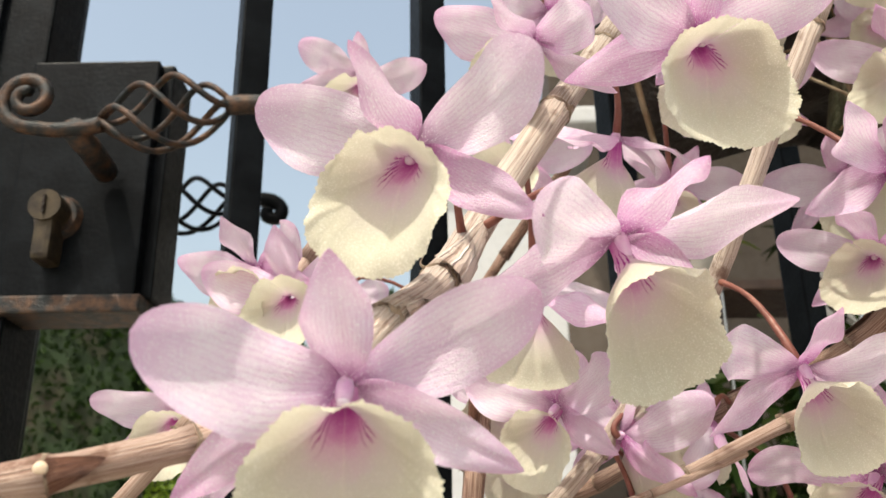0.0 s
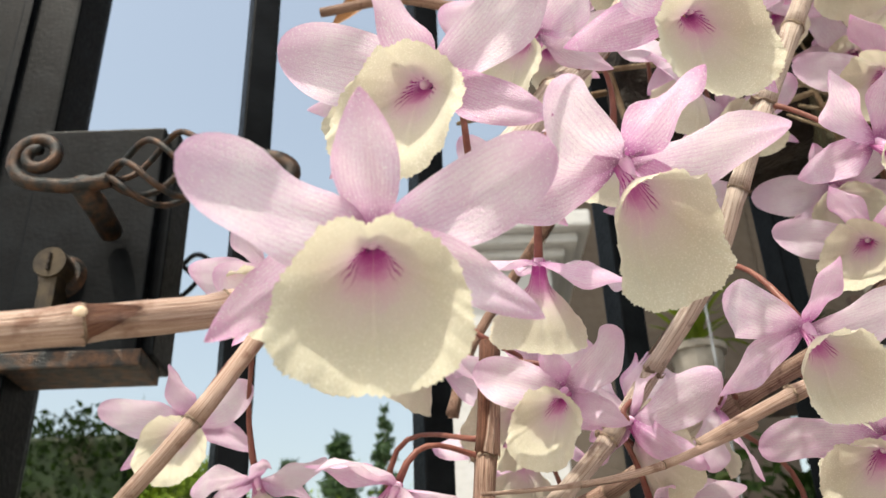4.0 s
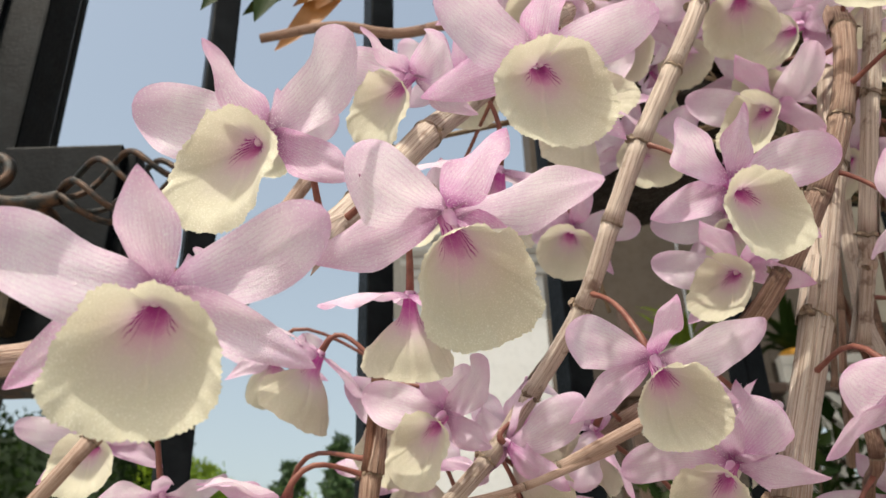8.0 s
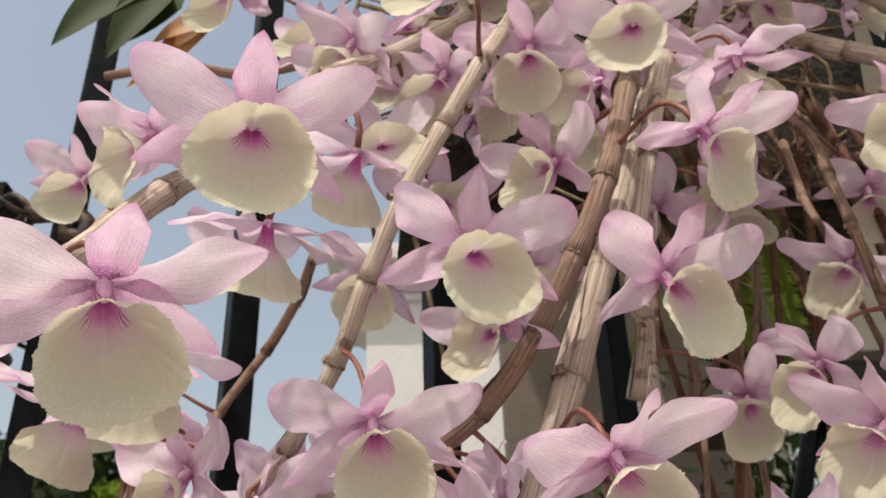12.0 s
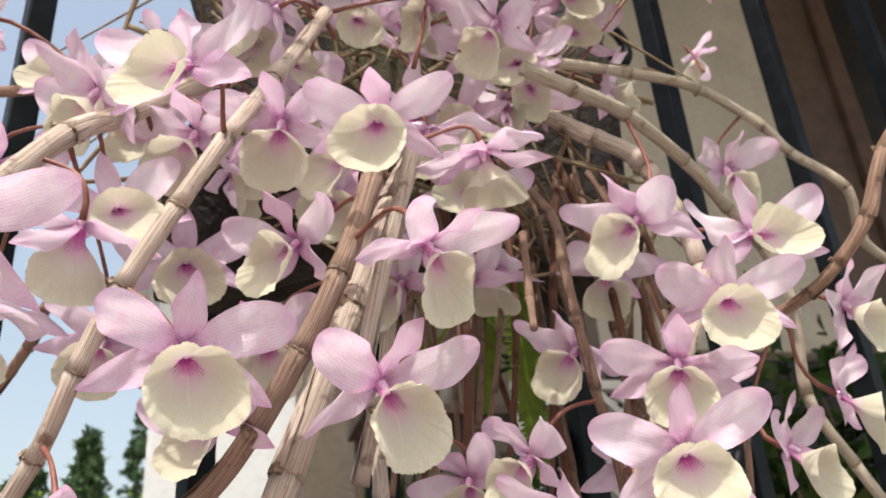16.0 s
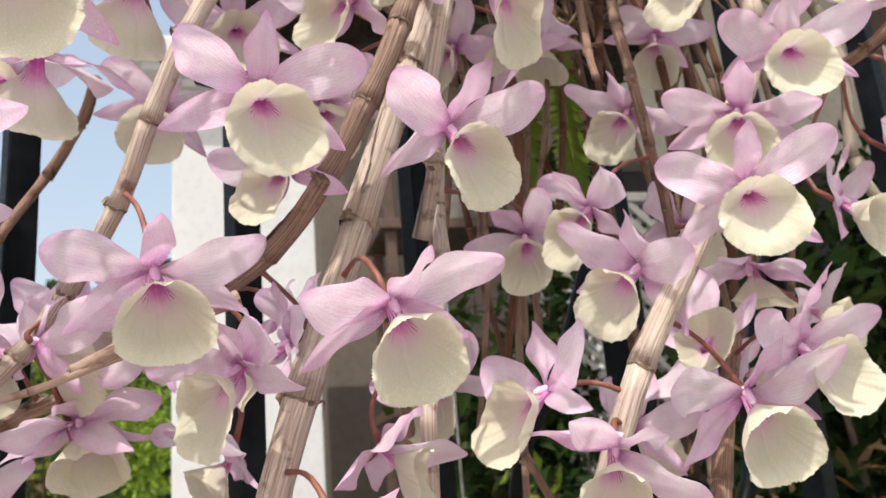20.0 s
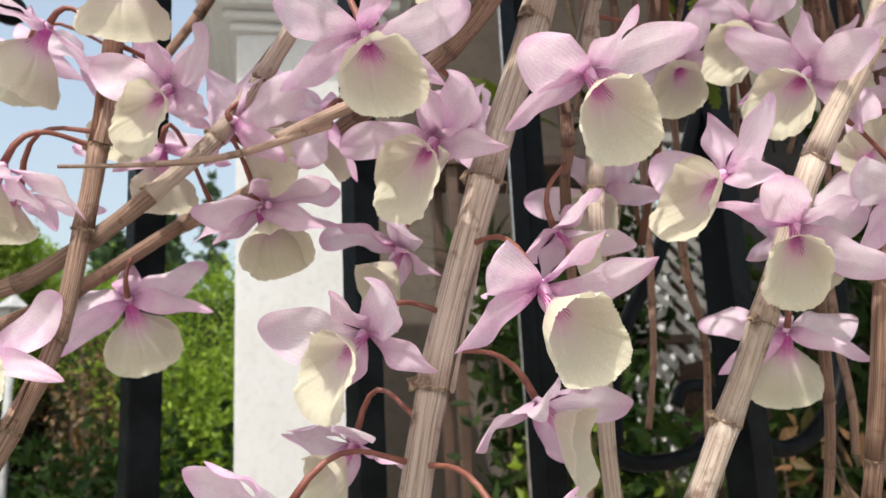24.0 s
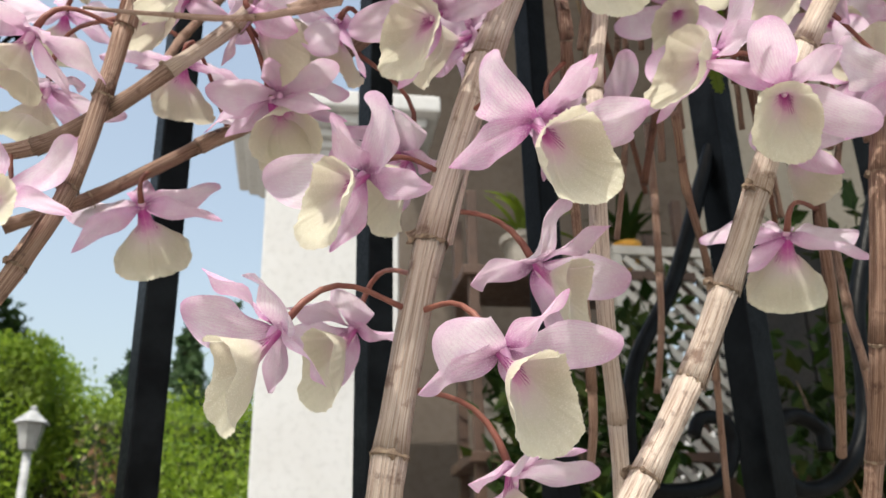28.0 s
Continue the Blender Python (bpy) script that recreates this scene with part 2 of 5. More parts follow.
MAT_STALK = rough_paint("stalk_red_brown", (0.17, 0.055, 0.04), (0.25, 0.10, 0.07), 180.0, 0.5, 0.2, depth=0.0004)
MAT_CANE = cane_material("cane_papery", (0.80, 0.74, 0.66), (0.52, 0.405, 0.325), (0.155, 0.085, 0.06))
MAT_CANE_OLD = cane_material("cane_red_brown", (0.52, 0.38, 0.29), (0.235, 0.13, 0.09), (0.075, 0.034, 0.024), 12.0, 0.0012)
MAT_CANE_PEELED = cane_material("cane_peeled_dark", (0.30, 0.16, 0.10), (0.13, 0.05, 0.03), (0.06, 0.022, 0.014))
MAT_CANE_TAN = cane_material("cane_tan", (0.56, 0.43, 0.35), (0.28, 0.17, 0.12), (0.085, 0.04, 0.027), 11.0, 0.0014)
MAT_CANE_ROSE = cane_material("cane_rose_tan", (0.70, 0.55, 0.46), (0.47, 0.32, 0.25), (0.20, 0.10, 0.065), 9.0, 0.0011)
MAT_CANE_WHITE = cane_material("cane_bleached", (0.60, 0.55, 0.46), (0.45, 0.38, 0.30), (0.24, 0.17, 0.11))
MAT_BUD = rough_paint("bud_tan", (0.66, 0.52, 0.38), (0.50, 0.36, 0.24), 400.0, 0.6, 0.3, depth=0.0005)
MAT_NODE = rough_paint("node_brown", (0.13, 0.085, 0.058), (0.40, 0.31, 0.22), 420.0, 0.8, 0.5, depth=0.0006)
MAT_IRON = rough_paint("iron_black", (0.0022, 0.0028, 0.0036), (0.0085, 0.0105, 0.0125), 55.0, 0.42, 0.25, depth=0.001, spec=0.08, amount=0.7)
MAT_RUST = rough_paint("iron_rusty", (0.014, 0.016, 0.016), (0.17, 0.075, 0.032), 130.0, 0.5, 0.6, 0.3, depth=0.001, amount=0.6)
MAT_BRASS = rough_paint("brass_worn", (0.060, 0.044, 0.026), (0.020, 0.015, 0.011), 120.0, 0.5, 0.3, 0.5, depth=0.0005)
MAT_WHITE = rough_paint("plaster_white", (0.54, 0.545, 0.55), (0.49, 0.49, 0.485), 6.0, 0.85, 0.3, amount=0.6)
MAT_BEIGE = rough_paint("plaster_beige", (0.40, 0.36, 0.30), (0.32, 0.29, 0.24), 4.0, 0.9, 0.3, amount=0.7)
# the house plaster again, with the shade put into its colour
MAT_PLASTER_SHADE = rough_paint("plaster_shade", (0.135, 0.108, 0.086), (0.10, 0.08, 0.065), 4.0, 0.9, 0.3, amount=0.7)
# timber coloured near black, deep shade included
MAT_WOOD_SHADE = rough_paint("wood_shade_black", (0.007, 0.0055, 0.0045), (0.016, 0.011, 0.008), 7.0, 0.6, 0.3)
# bare brown twigs, darkened for the shadow low in the hedge
MAT_TWIG = leaf_material("hedge_twig_shaded", (0.012, 0.009, 0.005), (0.045, 0.031, 0.016), (0.03, 0.03, 0.010), 0.1)
MAT_BROWN = rough_paint("wood_dark_brown", (0.085, 0.05, 0.035), (0.05, 0.03, 0.022), 9.0, 0.6, 0.3)
MAT_POST = rough_paint("wood_brown_post", (0.085, 0.055, 0.04), (0.055, 0.036, 0.026), 9.0, 0.6, 0.3)
MAT_GROUND = rough_paint("paving_grey", (0.34, 0.31, 0.27), (0.24, 0.22, 0.19), 1.2, 0.9, 0.3)
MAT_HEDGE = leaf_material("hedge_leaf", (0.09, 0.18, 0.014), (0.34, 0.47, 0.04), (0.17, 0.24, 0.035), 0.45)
# dark green that stands for the shade between hedge leaves
MAT_HEDGE_SHADE = leaf_material("hedge_shade_core", (0.012, 0.028, 0.008), (0.03, 0.06, 0.014), (0.05, 0.04, 0.02), 0.2)
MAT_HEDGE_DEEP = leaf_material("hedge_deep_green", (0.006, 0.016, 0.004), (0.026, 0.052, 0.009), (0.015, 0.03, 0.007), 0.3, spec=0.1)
MAT_FIR = leaf_material("conifer_needle", (0.028, 0.065, 0.025), (0.08, 0.14, 0.05), (0.03, 0.06, 0.03), 0.15)
MAT_RED_LEAF = leaf_material("shrub_red_leaf", (0.07, 0.06, 0.018), (0.22, 0.11, 0.05), (0.14, 0.15, 0.05), 0.3)
MAT_BARK = rough_paint("bark", (0.11, 0.075, 0.05), (0.06, 0.04, 0.03), 12.0, 0.9, 0.8, depth=0.01)
MAT_FERN = leaf_material("fern_green", (0.07, 0.12, 0.008), (0.19, 0.26, 0.02), (0.13, 0.17, 0.015), 0.45, 0.42, 60.0)
# dark green leaf, lowered further to carry the shade of the courtyard plants
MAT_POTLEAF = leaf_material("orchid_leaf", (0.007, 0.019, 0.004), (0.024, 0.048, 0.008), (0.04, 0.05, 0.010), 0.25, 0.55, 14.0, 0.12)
MAT_DRYLEAF = leaf_material("leaf_dry_orange", (0.30, 0.12, 0.03), (0.42, 0.19, 0.06), (0.22, 0.13, 0.03), 0.3, 0.5, 14.0)
MAT_ROOT = rough_paint("root_fibre", (0.15, 0.095, 0.05), (0.30, 0.24, 0.16), 70.0, 0.9, 0.5, depth=0.001)
MAT_CORK = rough_paint("bark_mount", (0.020, 0.013, 0.009), (0.010, 0.007, 0.005), 30.0, 0.95, 0.9, depth=0.006)
MAT_LATTICE = rough_paint("lattice_white", (0.50, 0.48, 0.44), (0.40, 0.38, 0.34), 12.0, 0.7, 0.2)
MAT_YELLOW = rough_paint("glaze_yellow", (0.70, 0.36, 0.03), (0.52, 0.24, 0.02), 20.0, 0.35, 0.1)
MAT_TEAL = rough_paint("plastic_teal_worn", (0.09, 0.15, 0.14), (0.16, 0.20, 0.19), 90.0, 0.5, 0.3)
MAT_TERRA = rough_paint("pot_grey", (0.36, 0.33, 0.29), (0.22, 0.20, 0.17), 14.0, 0.85, 0.3)
MAT_GALV = rough_paint("zinc_wire", (0.40, 0.41, 0.42), (0.22, 0.22, 0.22), 40.0, 0.4, 0.2, 0.8)
MAT_LAMPGLASS = rough_paint("lamp_glass_milky", (0.30, 0.31, 0.31), (0.2, 0.2, 0.2), 10.0, 0.3, 0.05)
MAT_LAMPGREY = rough_paint("lamp_grey", (0.36, 0.37, 0.38), (0.24, 0.25, 0.25), 20.0, 0.6, 0.2)
MAT_MOSS = rough_paint("moss_dry", (0.045, 0.045, 0.018), (0.08, 0.055, 0.03), 80.0, 0.95, 0.9, depth=0.003)

# ---- helpers for meshes ----
def part(name, bm, mat, parent=None, label=""):
    """Links a bmesh as one mesh object, under a thing or a part where one is given."""
    if isinstance(bm, bpy.types.Mesh):
        me = bm
    else:
        me = bpy.data.meshes.new(name)
        bm.to_mesh(me)
        bm.free()
        me.materials.append(mat)
    ob = new(name, me)
    if parent is not None:
        ob.parent = parent
    if label:
        ob["label"] = label
    return ob


def from_lists(name, verts, faces, mat, smooth=True, uvs=None):
    me = bpy.data.meshes.new(name)
    me.from_pydata([tuple(v) for v in verts], [], faces)
    if uvs is not None:
        layer = me.uv_layers.new(name="UVMap")
        idx = np.empty(len(me.loops), dtype=np.int32)
        me.loops.foreach_get("vertex_index", idx)
        layer.data.foreach_set("uv", np.asarray(uvs, dtype=np.float32)[idx].ravel())
    if smooth:
        me.polygons.foreach_set("use_smooth", [True] * len(me.polygons))
    me.materials.append(mat)
    me.update()
    return me


def empty(name, at=(0, 0, 0)):
    ob = new(name)
    ob.empty_display_size = 0.01
    ob.matrix_basis = Matrix.Translation(at)
    return ob


def box(bm, lo, hi, bevel=0.0, turn=None):
    lo, hi = Vector(lo), Vector(hi)
    made = bmesh.ops.create_cube(bm, size=1.0)["verts"]
    m = Matrix.Translation((lo + hi) / 2) @ Matrix.Diagonal((*(hi - lo), 1))
    bmesh.ops.transform(bm, matrix=(turn @ m) if turn else m, verts=made)
    if bevel:
        edges = list({e for v in made for e in v.link_edges})
        bmesh.ops.bevel(bm, geom=edges, offset=bevel, segments=2, affect="EDGES", profile=0.6)
    return bm


def grid_faces(rows, cols, wrap=False):
    faces = []
    for i in range(rows - 1):
        for j in range(cols if wrap else cols - 1):
            k = (j + 1) % cols
            faces.append((i * cols + j, i * cols + k, (i + 1) * cols + k, (i + 1) * cols + j))
    return faces


def smooth_line(points, per=8):
    """Catmull-Rom through the points."""
    p = [Vector(q) for q in points]
    p = [2 * p[0] - p[1]] + p + [2 * p[-1] - p[-2]]
    out = []
    for i in range(1, len(p) - 2):
        for k in range(per):
            t = k / per
            a, b, c, d = p[i - 1], p[i], p[i + 1], p[i + 2]
            out.append(0.5 * (2 * b + (c - a) * t + (2 * a - 5 * b + 4 * c - d) * t * t + (3 * b - a - 3 * c + d) * t**3))
    out.append(p[-2])
    return out


def tube_lists(line, radius, sides=10, ridge=0.0, caps=True, base=0):
    """A tube along a line; radius is a number or a function of 0..1. Gives verts, faces, uvs."""
    verts, uvs = [], []
    n = len(line)
    ahead = (line[1] - line[0]).normalized()
    ref = ahead.cross(Vector((0.31, 0.87, 0.2))).normalized()
    for i, c in enumerate(line):
        ahead = (line[min(i + 1, n - 1)] - line[max(i - 1, 0)]).normalized()
        ref = (ref - ahead * ref.dot(ahead)).normalized()
        other = ahead.cross(ref)
        t = i / (n - 1)
        r = radius(t) if callable(radius) else radius
        for j in range(sides):
            a = 2 * math.pi * j / sides
            rr = r * (1 + ridge * (1 if j % 2 else -1))
            verts.append(c + (ref * math.cos(a) + other * math.sin(a)) * rr)
            uvs.append((1 - abs(2 * j / sides - 1), t))
    faces = [tuple(base + q for q in face) for face in grid_faces(n, sides, True)]
    if caps:
        faces.append(tuple(base + j for j in reversed(range(sides))))
        faces.append(tuple(base + (n - 1) * sides + j for j in range(sides)))
    return verts, faces, uvs


def tube(name, line, radius, mat, sides=10, ridge=0.0):
    v, f, uv = tube_lists(line, radius, sides, ridge)
    return from_lists(name, v, f, mat, True, uv)

# ---- orchid flowers and canes ----
CM = 0.01


def blade(name, base, tip, half, normal, bend, cup, peak, mat, seed, blunt=0.5, bow=0.0, twist=0.0, rows=19, cols=11):
    """A petal from base to tip (centimetres): widest at peak, bent along its normal, cupped across."""
    rng = random.Random(seed)
    base, tip, normal = Vector(base), Vector(tip), Vector(normal).normalized()
    along = (tip - base).normalized()
    normal = (normal - along * normal.dot(along)).normalized()
    side = along.cross(normal).normalized()
    length = (tip - base).length
    verts, uvs = [], []
    phase, wave, skew = rng.uniform(0, 6), rng.uniform(0.10, 0.19), rng.uniform(-0.10, 0.10)
    a = peak / (1 - peak) * blunt
    top = (peak**a) * ((1 - peak) ** blunt)
    for i in range(rows):
        u = 0.5 * (1 - math.cos(math.pi * i / (rows - 1))) * 0.75 + 0.25 * i / (rows - 1)
        w = half * ((max(u, 1e-4) ** a) * (max(1 - u, 0.0) ** blunt)) / top
        w = max(w, 0.10 * (1 - u))
        w *= 1 + 0.05 * math.sin(phase + 5 * u)
        mid = base + (tip - base) * u + normal * bend * math.sin(math.pi * u) * length + side * skew * math.sin(math.pi * u) * 0.4
        mid.z -= bow * math.sin(math.pi * u**0.85)
        ca, sa = math.cos(twist * u), math.sin(twist * u)
        across, facing = side * ca + normal * sa, normal * ca - side * sa
        for j in range(cols):
            v = 2 * j / (cols - 1) - 1
            ripple = wave * math.sin(phase + 7 * u + 2.2 * v) * abs(v) + 0.045 * math.sin(phase + 13 * u) * v * v
            p = mid + across * v * w * (1 - 0.10 * cup * v * v) + facing * (cup * w * (v * v - 0.35) * 0.55 + ripple * min(1, w / half))
            p -= facing * 0.035 * math.exp(-((v / 0.16) ** 2)) * math.sin(math.pi * u)
            verts.append(p * CM)
            uvs.append((u, j / (cols - 1)))
    return from_lists(name, verts, grid_faces(rows, cols), mat, True, uvs)


def lip_mesh(name, seed, wide=1.0, roll=0.0):
    """The lip: a tube rolled round the column, its margins meeting above, that opens into a round, downy, fringed bowl."""
    rng = random.Random(seed)
    rows, cols = 22, 161
    foot, throat, mid = Vector((0, 0.06, -0.06)), Vector((0, -0.50, -0.44)), Vector((0, -1.30, -1.11))
    down = Vector((0, -0.40, -0.92)).normalized()
    out = Vector((0, -0.92, 0.40)).normalized()
    ph = [rng.uniform(0, 6.28) for _ in range(6)]
    lap = rng.choice((-1, 1))
    verts, uvs = [], []
    for i in range(rows):
        s = i / (rows - 1)
        for j in range(cols):
            th = (2 * j / (cols - 1) - 1) * math.pi
            top = max(0.0, (abs(th) - 1.8) / (math.pi - 1.8))
            cleft = math.exp(-(((math.pi - abs(th)) / 0.17) ** 2))
            lean = 1 - 0.85 * top
            if s < 0.3:
                q = s / 0.3
                ring = Vector((math.sin(th) * (1 - (1 - lean) * q * q), 0, 0)) + down * math.cos(th)
                p = foot.lerp(throat, q) + ring * (0.17 + 0.12 * q * q)
            else:
                q = (s - 0.3) / 0.7
                ring = Vector((math.sin(th), 0, 0)) + down * math.cos(th)
                a = throat + (Vector((math.sin(th) * lean, 0, 0)) + down * math.cos(th)) * 0.29
                sq = 1 + 0.10 * math.exp(-(((abs(th) - 2.45) / 0.42) ** 2))
                size = 1.11 * wide * sq * (1 - 0.05 * top * top * (3 - 2 * top) - 0.17 * cleft) * (1 + 0.025 * math.sin(3 * th + ph[0]) + 0.010 * math.sin(11 * th + ph[4]) + 0.006 * math.sin(23 * th + ph[5]))
                crest = top * top * (3 - 2 * top)
                b = mid + Vector((math.sin(th) * (1.11 + 0.05 * math.exp(-(((abs(th) - 2.25) / 0.55) ** 2))), 0, 0)) * size + down * math.cos(th) * 0.82 * size
                b += Vector((0, -1, 0.05)) * (0.22 * math.cos(2 * th) * -1 + 0.16 + 0.60 * crest)
                b.z += 0.52 * crest
                p = a.lerp(b, q**0.95)
                p -= out * 0.85 * (q**1.2) * (1 - q) * (1.0 - 0.62 * top)
                flare = max(0.0, (q - 0.74) / 0.26)
                p -= out * 0.16 * flare * flare * (1 - 0.5 * crest)
                rim = max(0.0, (q - 0.55) / 0.45) ** 2
                p += out * rim * (0.020 * math.sin(9 * th + ph[1]) + 0.014 * math.sin(17 * th + ph[2]) + 0.05 * math.sin(4 * th + ph[3]))
                p -= out * roll * 0.25 * rim * (1 - 0.6 * top)
                p += out * 0.035 * math.exp(-((th / 0.09) ** 2)) * math.sin(math.pi * q)
                p += out * 0.03 * lap * math.copysign(1, th) * cleft * q
                if i == rows - 1:
                    edge = (b - mid).normalized()
                    p += edge * (0.026 * (j % 2) + rng.uniform(-0.016, 0.020)) + Vector((rng.uniform(-1, 1), rng.uniform(-1, 1), rng.uniform(-1, 1))) * 0.008
            verts.append(p * CM)
            uvs.append((s, j / (cols - 1)))
    return from_lists(name, verts, grid_faces(rows, cols), MAT_LIP, True, uvs)


def column_mesh(seed):
    """The stout column above the lip, with its foot."""
    line = smooth_line([(0, 0.16 * CM, -0.02 * CM), (0, 0, 0), (0, -0.18 * CM, -0.06 * CM), (0, -0.30 * CM, -0.11 * CM)], 4)
    return tube("flower", line, lambda t: CM * (0.07 + 0.05 * math.sin(math.pi * min(1, 0.15 + t * 0.75))), MAT_COLUMN, 10)


def anther_mesh():
    bm = bmesh.new()
    bmesh.ops.create_uvsphere(bm, u_segments=10, v_segments=7, radius=0.085 * CM)
    bmesh.ops.transform(bm, matrix=Matrix.Translation((0, -0.31 * CM, -0.11 * CM)) @ Matrix.Diagonal((1, 0.75, 0.85, 1)), verts=bm.verts)
    me = bpy.data.meshes.new("anther_cap")
    bm.to_mesh(me)
    bm.free()
    me.polygons.foreach_set("use_smooth", [True] * len(me.polygons))
    me.materials.append(MAT_ANTHER)
    return me


FLOWER_KINDS = []
for k in range(7):
    r = random.Random(40 + k)
    u = r.uniform
    bow = (0.26, 0.05, 0.16, 0.10, 0.22, 0.00, 0.13)[k]
    FLOWER_KINDS.append({
        "dorsal_sepal": blade("dorsal_sepal", (0, 0, 0.08), (0, -0.55, 1.85), 0.43 + u(-.05, .05), (0, -1, -0.2), u(-.09, .06), u(0.1, 0.5), 0.44, MAT_SEPAL, k, 0.85, 0, u(-.3, .3)),
        "petal_l": blade("petal", (-0.05, -0.04, 0.03), (-2.40, -0.55, 1.08), 0.63 + u(-.06, .07), (-0.1, -1, 0.1), u(-.13, .05), u(0.1, 0.5), 0.58, MAT_PETAL, k + 20, 0.52, bow + u(0, .1), u(-.35, .35)),
        "petal_r": blade("petal", (0.05, -0.04, 0.03), (2.40, -0.55, 1.08), 0.63 + u(-.06, .07), (0.1, -1, 0.1), u(-.13, .05), u(0.1, 0.5), 0.58, MAT_PETAL, k + 30, 0.52, bow + u(-.05, .08), u(-.35, .35)),
        "sepal_l": blade("lateral_sepal", (-0.05, 0.02, -0.05), (-2.20, -0.38, -1.15), 0.43 + u(-.04, .04), (0, -1, 0.1), u(-.10, .08), u(0.2, 0.6), 0.40, MAT_SEPAL, k + 50, 0.85, u(-.15, .1), u(-.4, .4)),
        "sepal_r": blade("lateral_sepal", (0.05, 0.02, -0.05), (2.20, -0.38, -1.15), 0.43 + u(-.04, .04), (0, -1, 0.1), u(-.10, .08), u(0.2, 0.6), 0.40, MAT_SEPAL, k + 60, 0.85, u(-.15, .1), u(-.4, .4)),
        "lip": lip_mesh("lip", k + 70, (1.0, 0.97, 1.04, 0.98, 0.94, 1.02, 0.96)[k], (0.0, 0.5, -0.4, 0.7, -0.7, 0.2, -0.1)[k]),
    })
COLUMN, ANTHER = column_mesh(1), anther_mesh()
CANES = {}


def cane(key, nodes, thick, thin, mat, label, skins=None, group="orchid canes"):
    """A jointed cane through its nodes: a sheath a joint, a ragged collar a node. All are parts of one cane."""
    line = smooth_line(nodes, 6)
    thing = tagged(empty("orchid_cane", line[0]), label, "orchid cane", group)
    org = Vector(line[0])
    rng = random.Random(key)
    count = len(nodes) - 1
    for i in range(count):
        seg = [q - org for q in line[i * 6 : i * 6 + 7]]
        t0, t1 = i / count, (i + 1) / count
        r0, r1 = thick + (thin - thick) * t0, thick + (thin - thick) * t1
        fat = rng.uniform(0.96, 1.05)
        prof = lambda t, a=r0, b=r1, f=fat: (a + (b - a) * t) * f * (0.90 + 0.09 * (2 * t - 1) ** 6 + 0.03 * t + 0.05 * math.sin(9 * t + f * 30) * 0.4)
        skin = (skins or {}).get(i, mat)
        part("sheath", tube("sheath", seg, prof, skin, 20, 0.03 if skin == MAT_CANE else 0.05), skin, thing, "dark brown bare joint" if skin == MAT_CANE_PEELED else "")
        if rng.random() < 0.55:
            # a strip of the old papery skin that stands off the joint
            a0, wide, lift = rng.uniform(0, 6.28), rng.uniform(0.5, 1.3), rng.uniform(0.10, 0.32)
            axis = (seg[-1] - seg[0]).normalized()
            px = axis.cross(Vector((0.3, 1, 0.1))).normalized()
            py = axis.cross(px)
            pv = []
            for m in range(6):
                f = m / 5
                for n in range(5):
                    g = n / 4 * 2 - 1
                    ang = a0 + g * wide * (0.35 + 0.65 * f) + 0.1 * math.sin(5 * f + a0)
                    c = seg[min(6, int(round((0.35 + 0.65 * f) * 6)))]
                    rad = (r0 + (r1 - r0) * f) * (1.0 + lift * f * f + 0.05 * abs(g) + (0.06 if m else -0.1))
                    pv.append(c + (px * math.cos(ang) + py * math.sin(ang)) * rad + axis * rng.uniform(-0.25, 0.25) * r0 * f)
            part("peeling_skin", from_lists("peeling_skin", pv, grid_faces(6, 5), mat, True, [((n % 5) / 4 * 0.3, n // 5 / 5) for n in range(30)]), mat, thing)
        if i:
            c, d = line[i * 6] - org, (line[i * 6 + 1] - line[i * 6 - 1]).normalized()
            ring = []
            for s in (-0.13, -0.04, 0.04, 0.14):
                ring.append(c + d * s * r0)
            jag = rng.uniform(1.03, 1.11)
            rr = [1.0, jag, jag * 1.02, 0.99]
            v, f, uv = tube_lists(ring, lambda t, q=rr, r=r0: r * q[min(3, int(round(t * 3)))], 16, 0.0, False)
            v = [p + (d * rng.uniform(-0.22, 0.22) * r0 if n >= 48 or n < 16 else Vector()) for n, p in enumerate(v)]
            part("node_collar", from_lists("node_collar", v, f, MAT_NODE, True, uv), MAT_NODE, thing)
            for _ in range(0 if len(nodes) < 5 else rng.choice((0, 1, 1, 2))):
                # shreds of the old sheath that stand off the node
                side = d.cross(Vector((rng.uniform(-1, 1), rng.uniform(-1, 1), rng.uniform(-1, 1)))).normalized()
                long = r0 * rng.uniform(0.35, 0.9)
                pts = [c + side * r0 * 0.9, c + side * (r0 + long * 0.4) + d * rng.uniform(-0.3, 0.5) * long, c + side * (r0 + long * 0.6) + d * rng.uniform(-0.9, 1.0) * long]
                part("dry_fibre", tube("dry_fibre", smooth_line(pts, 3), lambda t, r=r0 * rng.uniform(0.10, 0.20): r * (1.1 - t), MAT_NODE, 5), MAT_NODE, thing)
            if rng.random() < 0.45:
                bm = bmesh.new()
                bmesh.ops.create_icosphere(bm, subdivisions=2, radius=r0 * 0.42)
                for q in bm.verts:
                    q.co += q.co.normalized() * rng.uniform(-0.18, 0.22) * r0
                out = d.cross(Vector((rng.uniform(-1, 1), -1, rng.uniform(-1, 1)))).normalized()
                bmesh.ops.translate(bm, vec=c + out * r0 * 1.05, verts=bm.verts)
                part("bud_scar", bm, MAT_NODE, thing)
    CANES[key] = (thing, line, thick)
    return thing


